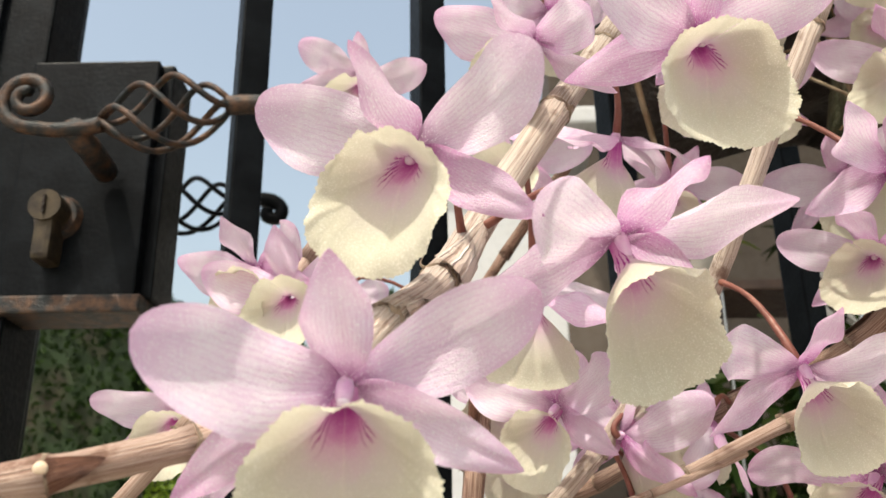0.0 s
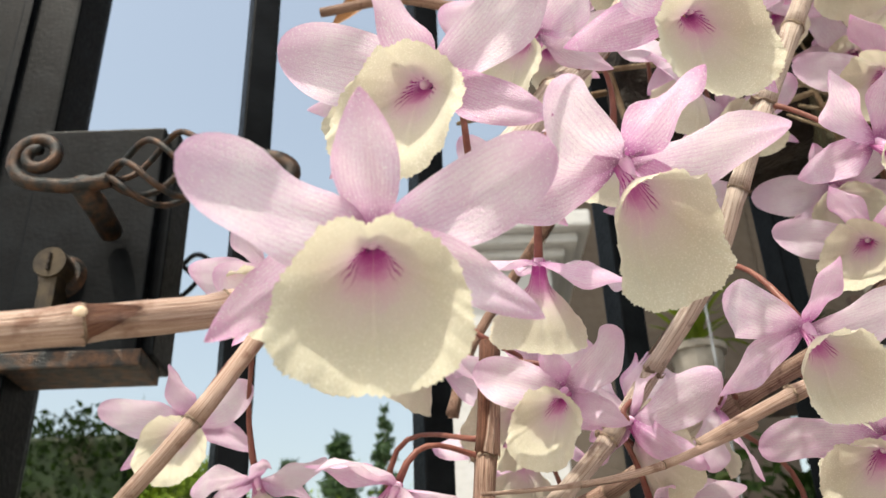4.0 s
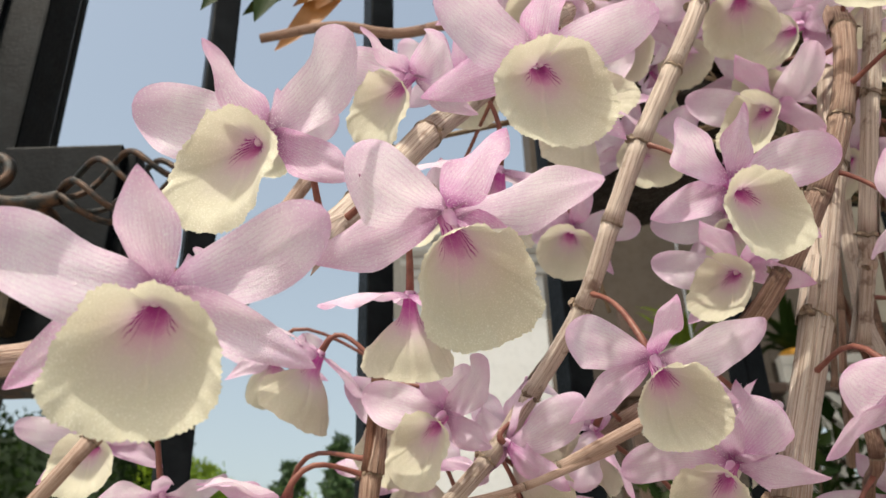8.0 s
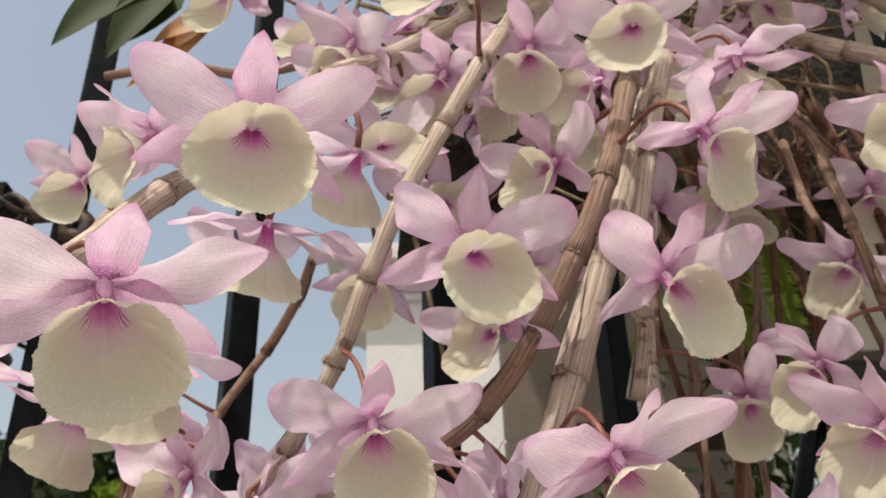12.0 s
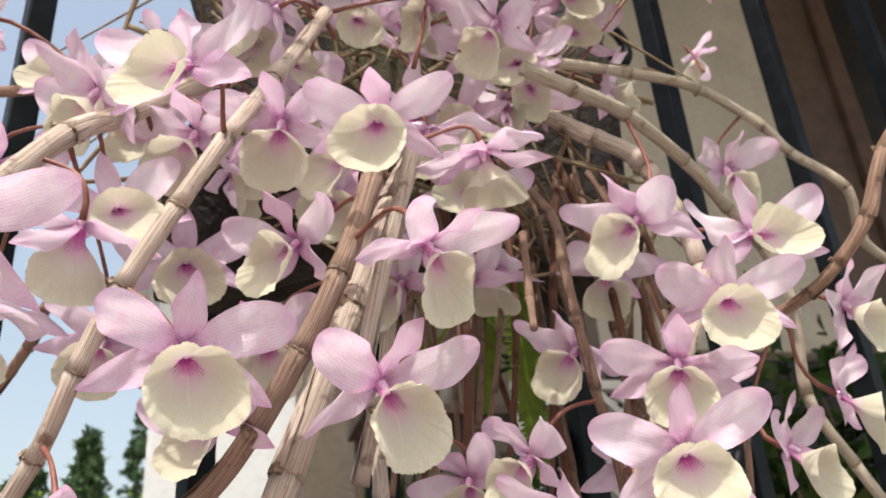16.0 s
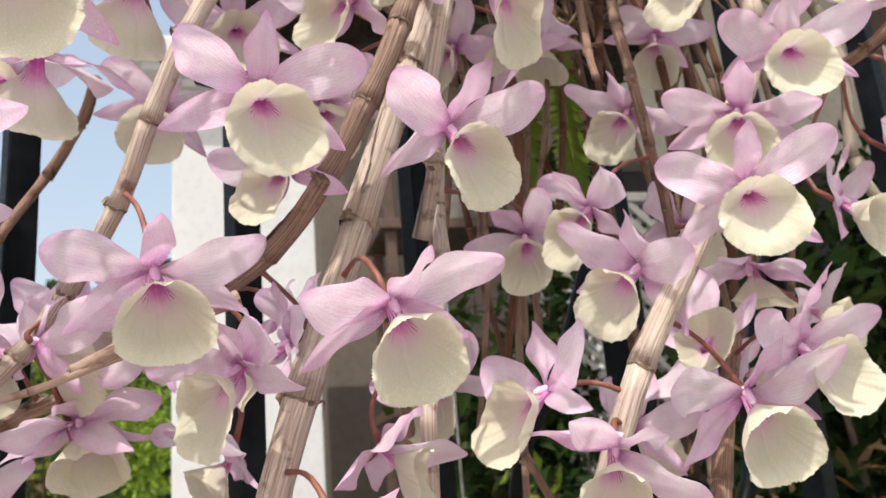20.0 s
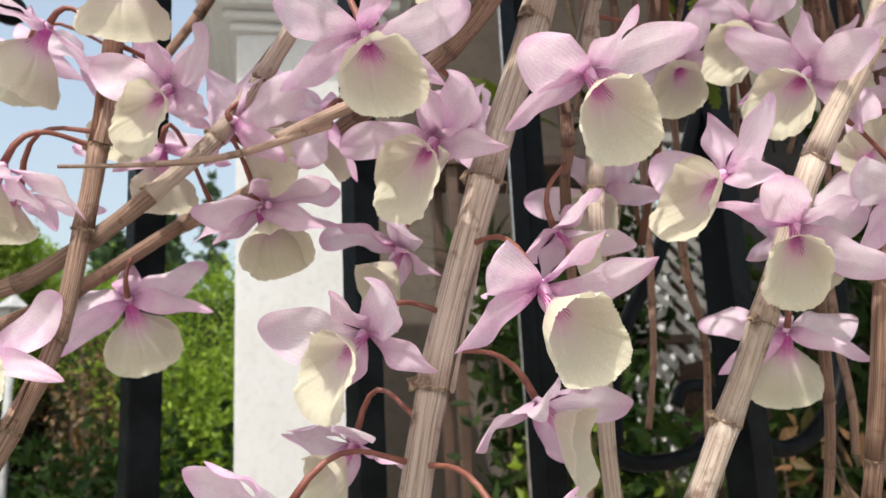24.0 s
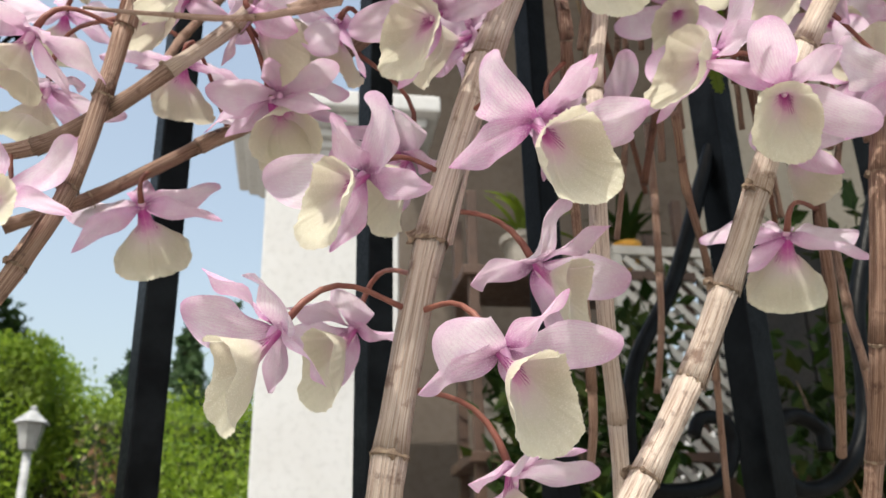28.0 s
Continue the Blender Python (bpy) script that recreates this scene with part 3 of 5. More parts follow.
def node_detail(key, node):
    """A pale bud and a torn wedge of sheath, brown beneath, at a node of a near cane."""
    thing, line, r = CANES[key]
    org, c = Vector(line[0]), line[node * 6]
    d = (line[node * 6 + 1] - line[node * 6 - 1]).normalized()
    face = (Vector((0, -1, 0.05)) - d * d.dot(Vector((0, -1, 0.05)))).normalized()
    side = d.cross(face)
    bm = bmesh.new()
    bmesh.ops.create_icosphere(bm, subdivisions=3, radius=r * 0.34)
    bmesh.ops.transform(bm, matrix=Matrix.Diagonal((1.15, 0.6, 1.0, 1)), verts=bm.verts)
    bmesh.ops.translate(bm, vec=c - org + face * r * 0.93 - d * r * 0.15 - side * r * 0.12, verts=bm.verts)
    for q in bm.faces:
        q.smooth = True
    part("bud", bm, MAT_BUD, thing, "pale tan resting bud")
    v, uv = [], []
    for m in range(9):
        f = m / 8
        at = c - org + d * r * (0.1 + 2.6 * f)
        wide = 0.95 * (1 - f) ** 0.8 + 0.04
        for n in range(9):
            g = n / 4 - 1
            a = 0.35 * f + g * wide - 0.35
            v.append(at + (face * math.cos(a) - side * math.sin(a)) * r * (1.015 + 0.02 * abs(g)))
            uv.append((n / 8, f))
    part("torn_sheath", from_lists("torn_sheath", v, grid_faces(9, 9), MAT_CANE_PEELED, True, uv), None, thing, "torn wedge, red-brown beneath the sheath")


FLOWER_COUNT = [0]


def flower(key, at, turn, size=1.0, lip=0.0, tweaks=None, hang=None):
    """A flower on the cane of that key, at its column's base; turn: degrees (Euler XYZ). tweaks: degrees by which petals differ."""
    thing, line, thick = CANES[key]
    org = Vector(line[0])
    k = FLOWER_COUNT[0]
    FLOWER_COUNT[0] += 1
    kind = FLOWER_KINDS[(k * 3) % 7]
    m = pose(*at, *turn)
    ob = part("flower", COLUMN, None, thing)
    ob.matrix_basis = Matrix.Translation(-org) @ m @ Matrix.Scale(size, 4)
    part("anther_cap", ANTHER, None, ob)
    for name, mesh in kind.items():
        p = part("petal" if name.startswith("petal") else "lateral_sepal" if name.startswith("sepal") else name, mesh, None, ob, "cream yellow downy lip with a magenta-lined throat" if name == "lip" else "")
        turns = Euler([radians(a) for a in (tweaks or {}).get(name, (0, 0, 0))])
        if name == "lip":
            turns = Euler((radians(lip), 0, 0))
        p.matrix_basis = turns.to_matrix().to_4x4() @ Matrix.Scale(0.95 if name == "lip" else 1.0, 4)
    # the stalk, from the back of the flower to the cane
    start = m @ Vector((0, 0.12 * CM * size, -0.02 * CM))
    back = (m.to_3x3() @ Vector((0, 1, 0.12))).normalized()
    if hang is not None:
        end = Vector(hang)
    else:
        end = min(line, key=lambda q: (q - start - Vector((0, 0.004, 0.012))).length)
    gap = (end - start).length
    if gap > 0.075:
        end = start + (end - start) * 0.075 / gap
        gap = 0.075
    pull = min(0.022, gap * 0.5)
    a, d = start, end
    b = a + back * pull + Vector((0, 0, pull * 0.35))
    c = d + (a - d) * 0.35 + Vector((0, 0, pull * 0.25))
    pts = []
    for i in range(9):
        t = i / 8
        pts.append((a * (1 - t) ** 3 + b * 3 * t * (1 - t) ** 2 + c * 3 * t * t * (1 - t) + d * t**3) - org)
    part("flower_stalk", tube("flower_stalk", pts, lambda t: 0.00066 + 0.0005 * (1 - t) ** 3 + 0.0005 * t**6, MAT_STALK, 8), MAT_STALK, thing)
    return ob


# ---- the place ----
bm = bmesh.new()
bmesh.ops.create_grid(bm, x_segments=40, y_segments=40, size=1500.0)
tagged(part("ground", bm, MAT_GROUND), "dusty grey paved ground of the drive", "ground", kind="structure")

GATE_TURN = 17.0


def on_gate(x):
    """The place on the gate's line at this x."""
    return Vector((x, 0.478 + 0.30 * (x - 0.013), 0))


def square_bar(width=0.0165, low=0.12, high=2.3):
    bm = bmesh.new()
    box(bm, (-width / 2, -width / 2, low), (width / 2, width / 2, high), 0.0012)
    return bm


gate = tagged(empty("iron_gate"), "black wrought iron gate with square bars, lock and basket handle", "gate")
for x, w in ((-0.084, 0.0165), (0.014, 0.0165), (0.130, 0.0165), (0.245, 0.0165), (0.405, 0.024), (0.580, 0.020), (0.770, 0.022), (1.010, 0.024)):
    b = part("bar", square_bar(w), MAT_IRON, gate)
    b.matrix_basis = Matrix.Translation(on_gate(x)) @ pose(0, 0, 0, 0, 0, GATE_TURN + 8)
for name, lo, hi in (("stile", (-0.262, 0.452, 0.1), (-0.203, 0.492, 2.4)), ("post", (-0.300, 0.575, 0.0), (-0.247, 0.587, 2.5))):
    bm = bmesh.new()
    box(bm, lo, hi, 0.002)
    part(name, bm, MAT_IRON, gate)
# a narrow fillet down the stile
bm = bmesh.new()
box(bm, (-0.237, 0.447, 0.1), (-0.231, 0.454, 2.4), 0.001)
part("fillet", bm, MAT_IRON, gate)
bm = bmesh.new()
box(bm, (-0.30, 0.40, 0.10), (0.70, 0.43, 0.16), 0.003)
part("bottom_rail", bm, MAT_IRON, gate).matrix_basis = pose(0, 0.06, 0, 0, 0, GATE_TURN * 0.95)
# lock case with its plate, cylinder and keyhole
lock = part("lock_case", box(bmesh.new(), (-0.203, 0.458, 1.102), (-0.1305, 0.492, 1.243), 0.0015), MAT_IRON, gate, "black painted lock case, rusty along its lower edge")
part("lock_front", box(bmesh.new(), (-0.2075, 0.4495, 1.096), (-0.1365, 0.4575, 1.241), 0.0012), MAT_IRON, lock)
part("rust_lip", box(bmesh.new(), (-0.2085, 0.446, 1.092), (-0.1320, 0.478, 1.1015), 0.0012), MAT_RUST, lock, "rusty lower edge")
bm = bmesh.new()
bmesh.ops.create_cone(bm, cap_ends=True, segments=24, radius1=0.0088, radius2=0.0085, depth=0.022)
bmesh.ops.rotate(bm, matrix=Matrix.Rotation(radians(90), 3, "X"), verts=bm.verts)
bmesh.ops.translate(bm, vec=(-0.1815, 0.444, 1.146), verts=bm.verts)
part("cylinder", bm, MAT_BRASS, lock, "worn brass lock cylinder")
part("cylinder_foot", box(bmesh.new(), (-0.1865, 0.4345, 1.117), (-0.1765, 0.452, 1.143), 0.003), MAT_BRASS, lock)
part("keyhole", box(bmesh.new(), (-0.1822, 0.4315, 1.141), (-0.1808, 0.4335, 1.151), 0.0003), MAT_CORK, lock)
bm = bmesh.new()
bmesh.ops.create_cone(bm, cap_ends=True, segments=24, radius1=0.013, radius2=0.011, depth=0.004)
bmesh.ops.rotate(bm, matrix=Matrix.Rotation(radians(90), 3, "X"), verts=bm.verts)
bmesh.ops.translate(bm, vec=(-0.1810, 0.4475, 1.145), verts=bm.verts)
part("rosette", bm, MAT_RUST, lock)


def basket_handle(name, origin, flip=1.0, size=1.0, mat=None):
    """A forged door handle: a scroll, a twisted basket of four rods and a curled end."""
    mat = mat or MAT_RUST
    h = part(name, tube("neck", [Vector(q) * size for q in ((0.020 * flip, 0.045, -0.012), (0.021 * flip, 0.02, -0.011), (0.020 * flip, 0.0, -0.010))], 0.0062 * size, mat, 12), mat, gate, "rusty forged basket handle")
    h.matrix_basis = Matrix.Translation(origin)
    stem = [Vector((0.034, 0, -0.008)), Vector((0.024, 0, -0.010)), Vector((0.010, 0, -0.0105)), Vector((0.0, 0, -0.0085))]
    curl = smooth_line(stem, 4)
    spiral = []
    for i in range(34):
        a = -math.pi / 2 - i * 0.30
        r = 0.0145 * (1 - i / 40)
        spiral.append(Vector((-0.003 + r * math.cos(a), -0.004 * i / 34, 0.0060 + r * math.sin(a))))
    path = [Vector((q.x * flip, q.y, q.z)) * size for q in curl[:-3] + spiral]
    part("scroll", tube("scroll", path, lambda t: (0.0040 - 0.0012 * t) * size, mat, 10), mat, h)
    for k in range(5):
        rod = []
        for i in range(25):
            t = i / 24
            a = k * 2 * math.pi / 5 + t * 3.6
            r = 0.0165 * math.sin(math.pi * t) ** 0.8 + 0.0022
            rod.append(Vector(((0.034 + 0.062 * t) * flip, r * math.cos(a) * 0.9, -0.006 + 0.007 * t + r * math.sin(a))) * size)
        part("basket_rod", tube("basket_rod", rod, 0.00165 * size, mat, 8), mat, h)
    tail = smooth_line([(0.094, 0, 0.001), (0.108, 0, 0.0015), (0.118, 0.0, 0.000), (0.1245, 0.0, -0.006), (0.122, 0, -0.0125), (0.115, -0.001, -0.0115), (0.1155, -0.002, -0.006)], 5)
    part("curled_end", tube("curled_end", [Vector((q.x * flip, q.y, q.z)) * size for q in tail], lambda t: (0.0052 - 0.0012 * t) * size, mat, 10), mat, h)
    return h


basket_handle("door_handle", (-0.176, 0.398, 1.180))
basket_handle("door_handle", (-0.245, 0.640, 1.237), 1.0, 1.15, MAT_IRON)

# forged scrolls between the bars
def forged_scroll(at, size, turns, mirror=1.0, thick=0.0046):
    pts = []
    for i in range(46):
        t = i / 45
        a = turns * 2 * math.pi * t
        r = size * (1 - 0.55 * t**1.5)
        pts.append(Vector((mirror * r * math.cos(a), 0.0, r * math.sin(a))))
    ob = part("scroll", tube("scroll", pts, thick, MAT_IRON, 8), MAT_IRON, gate)
    ob.matrix_basis = Matrix.Translation(at) @ pose(0, 0, 0, 0, 0, GATE_TURN)


forged_scroll(on_gate(0.512) + Vector((0, 0, 1.555)), 0.030, 1.1, -1.0, 0.006)


def forged_bar(points, thick):
    """A bent iron bar in the gate's plane through places given as (x, z)."""
    line = smooth_line([on_gate(x) + Vector((0, 0, z)) for x, z in points], 6)
    part("curved_bar", tube("curved_bar", line, lambda t: thick * (1 - 0.25 * t), MAT_IRON, 10), MAT_IRON, gate)


forged_bar([(0.400, 1.155), (0.383, 1.115), (0.346, 1.032), (0.310, 0.976), (0.298, 0.937), (0.297, 0.90)], 0.0062)
forged_bar([(0.571, 1.142), (0.543, 1.085), (0.520, 1.029), (0.514, 0.974), (0.499, 0.931), (0.467, 0.901), (0.434, 0.893), (0.413, 0.907), (0.412, 0.930), (0.435, 0.945), (0.460, 0.937), (0.462, 0.921)], 0.0075)
forged_bar([(0.285, 0.90), (0.308, 0.889), (0.343, 0.890), (0.367, 0.899), (0.379, 0.920), (0.374, 0.937), (0.355, 0.937), (0.347, 0.925)], 0.0060)

# a pale teal hose connector, built as a capped stub on the stile
bolt = part("bolt", tube("bolt", [Vector(q) for q in ((0, 0.03, 0), (0, 0.015, 0), (0, 0, 0))], 0.0048, MAT_RUST, 12), MAT_RUST, gate, "hose connector with a worn pale teal cap")
bolt.matrix_basis = Matrix.Translation((-0.193, 0.440, 0.978))
cap = bmesh.new()
bmesh.ops.create_cone(cap, cap_ends=True, segments=20, radius1=0.0085, radius2=0.0075, depth=0.020)
bmesh.ops.rotate(cap, matrix=Matrix.Rotation(radians(80), 3, "Y"), verts=cap.verts)
bmesh.ops.bevel(cap, geom=cap.edges[:], offset=0.001, segments=2, affect="EDGES")
part("cap", cap, MAT_TEAL, bolt, "worn pale teal plastic cap")

# the white pillar
pillar = tagged(empty("gate_pillar", (0.172, 2.6, 0)), "white plastered square pillar with a moulded capital", "pillar")
part("shaft", box(bmesh.new(), (-0.21, 0, 0), (0.21, 0.42, 2.22), 0.006), MAT_WHITE, pillar)
for lo, hi, grow in ((2.205, 2.235, 0.02), (2.235, 2.265, 0.045), (2.265, 2.30, 0.085), (2.30, 2.36, 0.125)):
    part("capital_moulding", box(bmesh.new(), (-0.21 - grow, -grow, lo), (0.21 + grow, 0.42 + grow, hi), 0.010), MAT_WHITE, pillar)

DARK_FROM = 3.40
# the house behind: wall, black boards for deep shade, unseen porch roof, white side wall and lattice
# left wall and lintel take the plaster darkened for shade
tagged(part("wall_house", box(bmesh.new(), (0.50, 3.6, 0), (1.45, 3.9, 5.9), 0.01), MAT_PLASTER_SHADE), "beige plastered house wall in shade", "wall", kind="structure")
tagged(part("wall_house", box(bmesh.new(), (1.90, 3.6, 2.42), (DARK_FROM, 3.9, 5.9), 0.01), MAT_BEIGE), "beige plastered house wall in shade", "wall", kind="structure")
tagged(part("wall_lintel", box(bmesh.new(), (1.45, 3.602, 2.25), (1.90, 3.898, 5.9), 0.01), MAT_PLASTER_SHADE), "plastered wall over the passage, shade put into its colour", "wall", kind="structure")
tagged(part("wall_garden", box(bmesh.new(), (0.6, 7.8, 0), (6.0, 8.0, 2.6), 0.01), MAT_WHITE), "white garden wall in sunlight", "wall", kind="structure")
# unseen roof, added to keep the sun off courtyard and house front
porch = tagged(empty("shade_roof", (2.5, 2.4, 5.7)), "timber roof added out of view to shade the house front", "porch roof")
part("roof_board", box(bmesh.new(), (-2.85, -3.7, 0.10), (5.5, 1.2, 0.16), 0.01), MAT_BROWN, porch)
for k in range(9):
    part("rafter", box(bmesh.new(), (-2.8 + k * 0.95, -3.7, 0.0), (-2.72 + k * 0.95, 1.2, 0.10), 0.006), MAT_BROWN, porch)
post = tagged(empty("timber_post", (DARK_FROM, 3.60, 0)), "broad dark brown timber post of the house front", "post", kind="structure")
part("shaft", box(bmesh.new(), (0.002, 0, 2.42), (0.42, 0.12, 5.68), 0.008), MAT_POST, post)
part("fillet", box(bmesh.new(), (0.30, -0.05, 2.42), (0.42, -0.002, 5.68), 0.008), MAT_BROWN, post)
# cladding boards whose black colour carries the deep shade
timber = tagged(empty("timber_cladding", (DARK_FROM + 0.42, 3.62, 2.42)), "timber cladding of the house front, coloured black for deep shade", "cladding", kind="structure")
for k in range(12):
    part("board", box(bmesh.new(), (k * 0.4, 0, 0.0), (k * 0.4 + 0.395, 0.05, 3.45), 0.006), MAT_WOOD_SHADE, timber)
# added front of black boards that fills a dark area below the wall
garage = tagged(empty("shade_board_front", (4.95, 3.66, 0)), "wide black board front added to stand for deep shade", "garage door")
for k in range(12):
    part("door_board", box(bmesh.new(), (-3.04 + k * 0.51, 0, 0.01), (-2.54 + k * 0.51, 0.05, 2.40), 0.008), MAT_WOOD_SHADE, garage)
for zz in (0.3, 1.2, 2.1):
    part("door_rail", box(bmesh.new(), (-3.04, -0.03, zz), (3.05, -0.002, zz + 0.12), 0.008), MAT_WOOD_SHADE, garage)

cupboard = tagged(empty("garden_cupboard", (1.62, 2.05, 0)), "dark stained timber garden cupboard in the shade", "cupboard")
part("body", box(bmesh.new(), (-0.40, 0.0, 0.0), (0.75, 0.4, 1.12), 0.006), MAT_BROWN, cupboard)
for xx in (-0.385, -0.005, 0.375):
    part("door", box(bmesh.new(), (xx, -0.022, 0.06), (xx + 0.36, -0.002, 1.06), 0.006), MAT_BROWN, cupboard)

lattice = tagged(empty("lattice_panel", (1.24, 2.42, 0.60)), "white painted diagonal garden lattice", "lattice")
for d in (1, -1):
    for k in range(-14, 15):
        c = k * 0.058
        ends = []
        for x in np.linspace(-0.2, 0.2, 81):
            z = 0.6 + d * (x - c)
            if 0 <= z <= 1.2:
                ends.append((x, z))
        if len(ends) < 5:
            continue
        (x0, z0), (x1, z1) = ends[0], ends[-1]
        length = math.hypot(x1 - x0, z1 - z0)
        s = part("lath", box(bmesh.new(), (-length / 2, -0.004, -0.011), (length / 2, 0.004, 0.011), 0.001), MAT_LATTICE, lattice)
        s.matrix_basis = Matrix.Translation(((x0 + x1) / 2, 0.009 * d, (z0 + z1) / 2)) @ pose(0, 0, 0, 0, -math.degrees(math.atan2(z1 - z0, x1 - x0)), 0)
for lo, hi in (((-0.23, -0.02, -0.03), (0.23, 0.02, 0.0)), ((-0.23, -0.02, 1.2), (0.23, 0.02, 1.23)), ((-0.23, -0.02, 0), (-0.2, 0.02, 1.2)), ((0.2, -0.02, 0), (0.23, 0.02, 1.2))):
    part("frame", box(bmesh.new(), lo, hi, 0.003), MAT_LATTICE, lattice)
for x in (-0.215, 0.215):
    part("post", box(bmesh.new(), (x - 0.02, -0.02, -0.60), (x + 0.02, 0.02, -0.03), 0.003), MAT_LATTICE, lattice)


def leaf_cloud(name, points, size, mat, seed, long=1.6, up_bias=0.0):
    """Many small leaves, each a folded blade of two triangles, in one mesh."""
    rng = np.random.default_rng(seed)
    n = len(points)
    d = rng.normal(size=(n, 3))
    d[:, 2] += up_bias
    d /= np.linalg.norm(d, axis=1)[:, None]
    e = np.cross(d, rng.normal(size=(n, 3)))
    e /= np.linalg.norm(e, axis=1)[:, None]
    up = np.cross(d, e)
    s = size * rng.uniform(0.6, 1.3, n)[:, None]
    p = np.asarray(points)
    tip, tail = p + d * s * long, p - d * s * 0.3
    l, r = p + e * s * 0.5 + up * s * 0.12 + d * s * 0.5, p - e * s * 0.5 + up * s * 0.12 + d * s * 0.5
    verts = np.stack([tail, l, tip, r], 1).reshape(-1, 3)
    faces = [q for i in range(n) for q in ((4 * i, 4 * i + 1, 4 * i + 2), (4 * i, 4 * i + 2, 4 * i + 3))]
    return from_lists(name, verts, faces, mat, False)


def hedge(lo, hi, seed, label, count=9000, leaf=0.035, mat=None, rough=0.05, bald=0.0):
    lo, hi = np.array(lo, float), np.array(hi, float)
    rng = np.random.default_rng(seed)
    thing = tagged(empty("hedge", tuple(((lo + hi) / 2 * (1, 1, 0)).tolist())), label, "hedge")
    org = np.array(thing.matrix_basis.translation)
    p = rng.uniform(0, 1, (count, 3))
    face = rng.integers(0, 4, count)
    p[face <= 1, 1] = rng.beta(1, 6, (face <= 1).sum())
    p[face == 2, 2] = 1 - rng.beta(1, 8, (face == 2).sum())
    p[face == 3, 0] = np.round(rng.uniform(0, 1, (face == 3).sum()))
    p = lo + p * (hi - lo) + rng.normal(size=(count, 3)) * rough
    p[:, 2] += 0.5 * rough * np.sin(p[:, 0] * 5 + seed) + 0.5 * rough * np.sin(p[:, 0] * 11.3)
    bare = p[:, 2] < lo[2] + (hi[2] - lo[2]) * (bald + 0.06 * np.sin(p[:, 0] * 3.1 + seed) + rng.normal(size=count) * 0.05)
    part("foliage", leaf_cloud("foliage", p[~bare] - org, leaf, mat or MAT_HEDGE, seed), None, thing)["kind"] = "stuff"
    if bald:
        part("twig_growth", leaf_cloud("twig_growth", p[bare] - org, leaf * 0.8, MAT_TWIG, seed + 9, 4.0), None, thing)["kind"] = "stuff"
    # a dark box in place of the shade behind the leaves
    part("inner_growth", box(bmesh.new(), lo - org + 0.12 * np.array((1, 1, 0)), hi - org - 0.16, 0.05), MAT_HEDGE_SHADE, thing)
    return thing


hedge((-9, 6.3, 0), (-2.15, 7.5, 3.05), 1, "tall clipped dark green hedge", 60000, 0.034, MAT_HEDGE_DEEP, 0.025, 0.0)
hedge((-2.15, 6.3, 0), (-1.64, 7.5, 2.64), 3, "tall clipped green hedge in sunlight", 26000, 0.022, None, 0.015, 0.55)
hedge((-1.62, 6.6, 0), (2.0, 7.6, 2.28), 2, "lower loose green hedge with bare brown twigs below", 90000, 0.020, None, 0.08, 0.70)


def shrub(at, radius, height, seed, label, count, leaf, mat, name="shrub", bias=0.3):
    """Stems from the ground and a loose, uneven crown of small leaves."""
    rng = np.random.default_rng(seed)
    thing = tagged(empty(name, at), label, name.replace("_", " "))
    tips = []
    for k in range(14):
        a, r = rng.uniform(0, 6.28), radius * math.sqrt(rng.uniform(0.05, 1))
        top = Vector((r * math.cos(a), r * math.sin(a), height * rng.uniform(0.55, 1.0)))
        mid = top * 0.5 + Vector((rng.uniform(-1, 1), rng.uniform(-1, 1), 0)) * radius * 0.15
        line = smooth_line([(0.1 * top.x, 0.1 * top.y, 0), tuple(mid), tuple(top)], 5)
        part("stem", tube("stem", line, lambda t: 0.012 * (1.1 - t) * max(0.4, height), MAT_BARK, 6), MAT_BARK, thing)
        tips += line[3:]
    base = np.array([tips[k] for k in rng.integers(0, len(tips), count)])
    p = base + rng.normal(size=(count, 3)) * radius * 0.22
    part("foliage", leaf_cloud("foliage", p, leaf, mat, seed, 1.8, bias), None, thing)["kind"] = "stuff"
    return thing


shrub((-1.02, 6.0, 0), 0.32, 2.05, 11, "garden shrub with reddish bronze leaves", 1900, 0.030, MAT_RED_LEAF)
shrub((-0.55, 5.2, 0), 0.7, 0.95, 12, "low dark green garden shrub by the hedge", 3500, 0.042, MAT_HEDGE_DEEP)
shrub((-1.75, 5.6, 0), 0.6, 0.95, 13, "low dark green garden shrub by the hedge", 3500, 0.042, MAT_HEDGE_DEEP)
shrub((-0.25, 5.9, 0), 0.6, 1.85, 14, "loose green garden shrub in sunlight", 22000, 0.022, MAT_HEDGE)

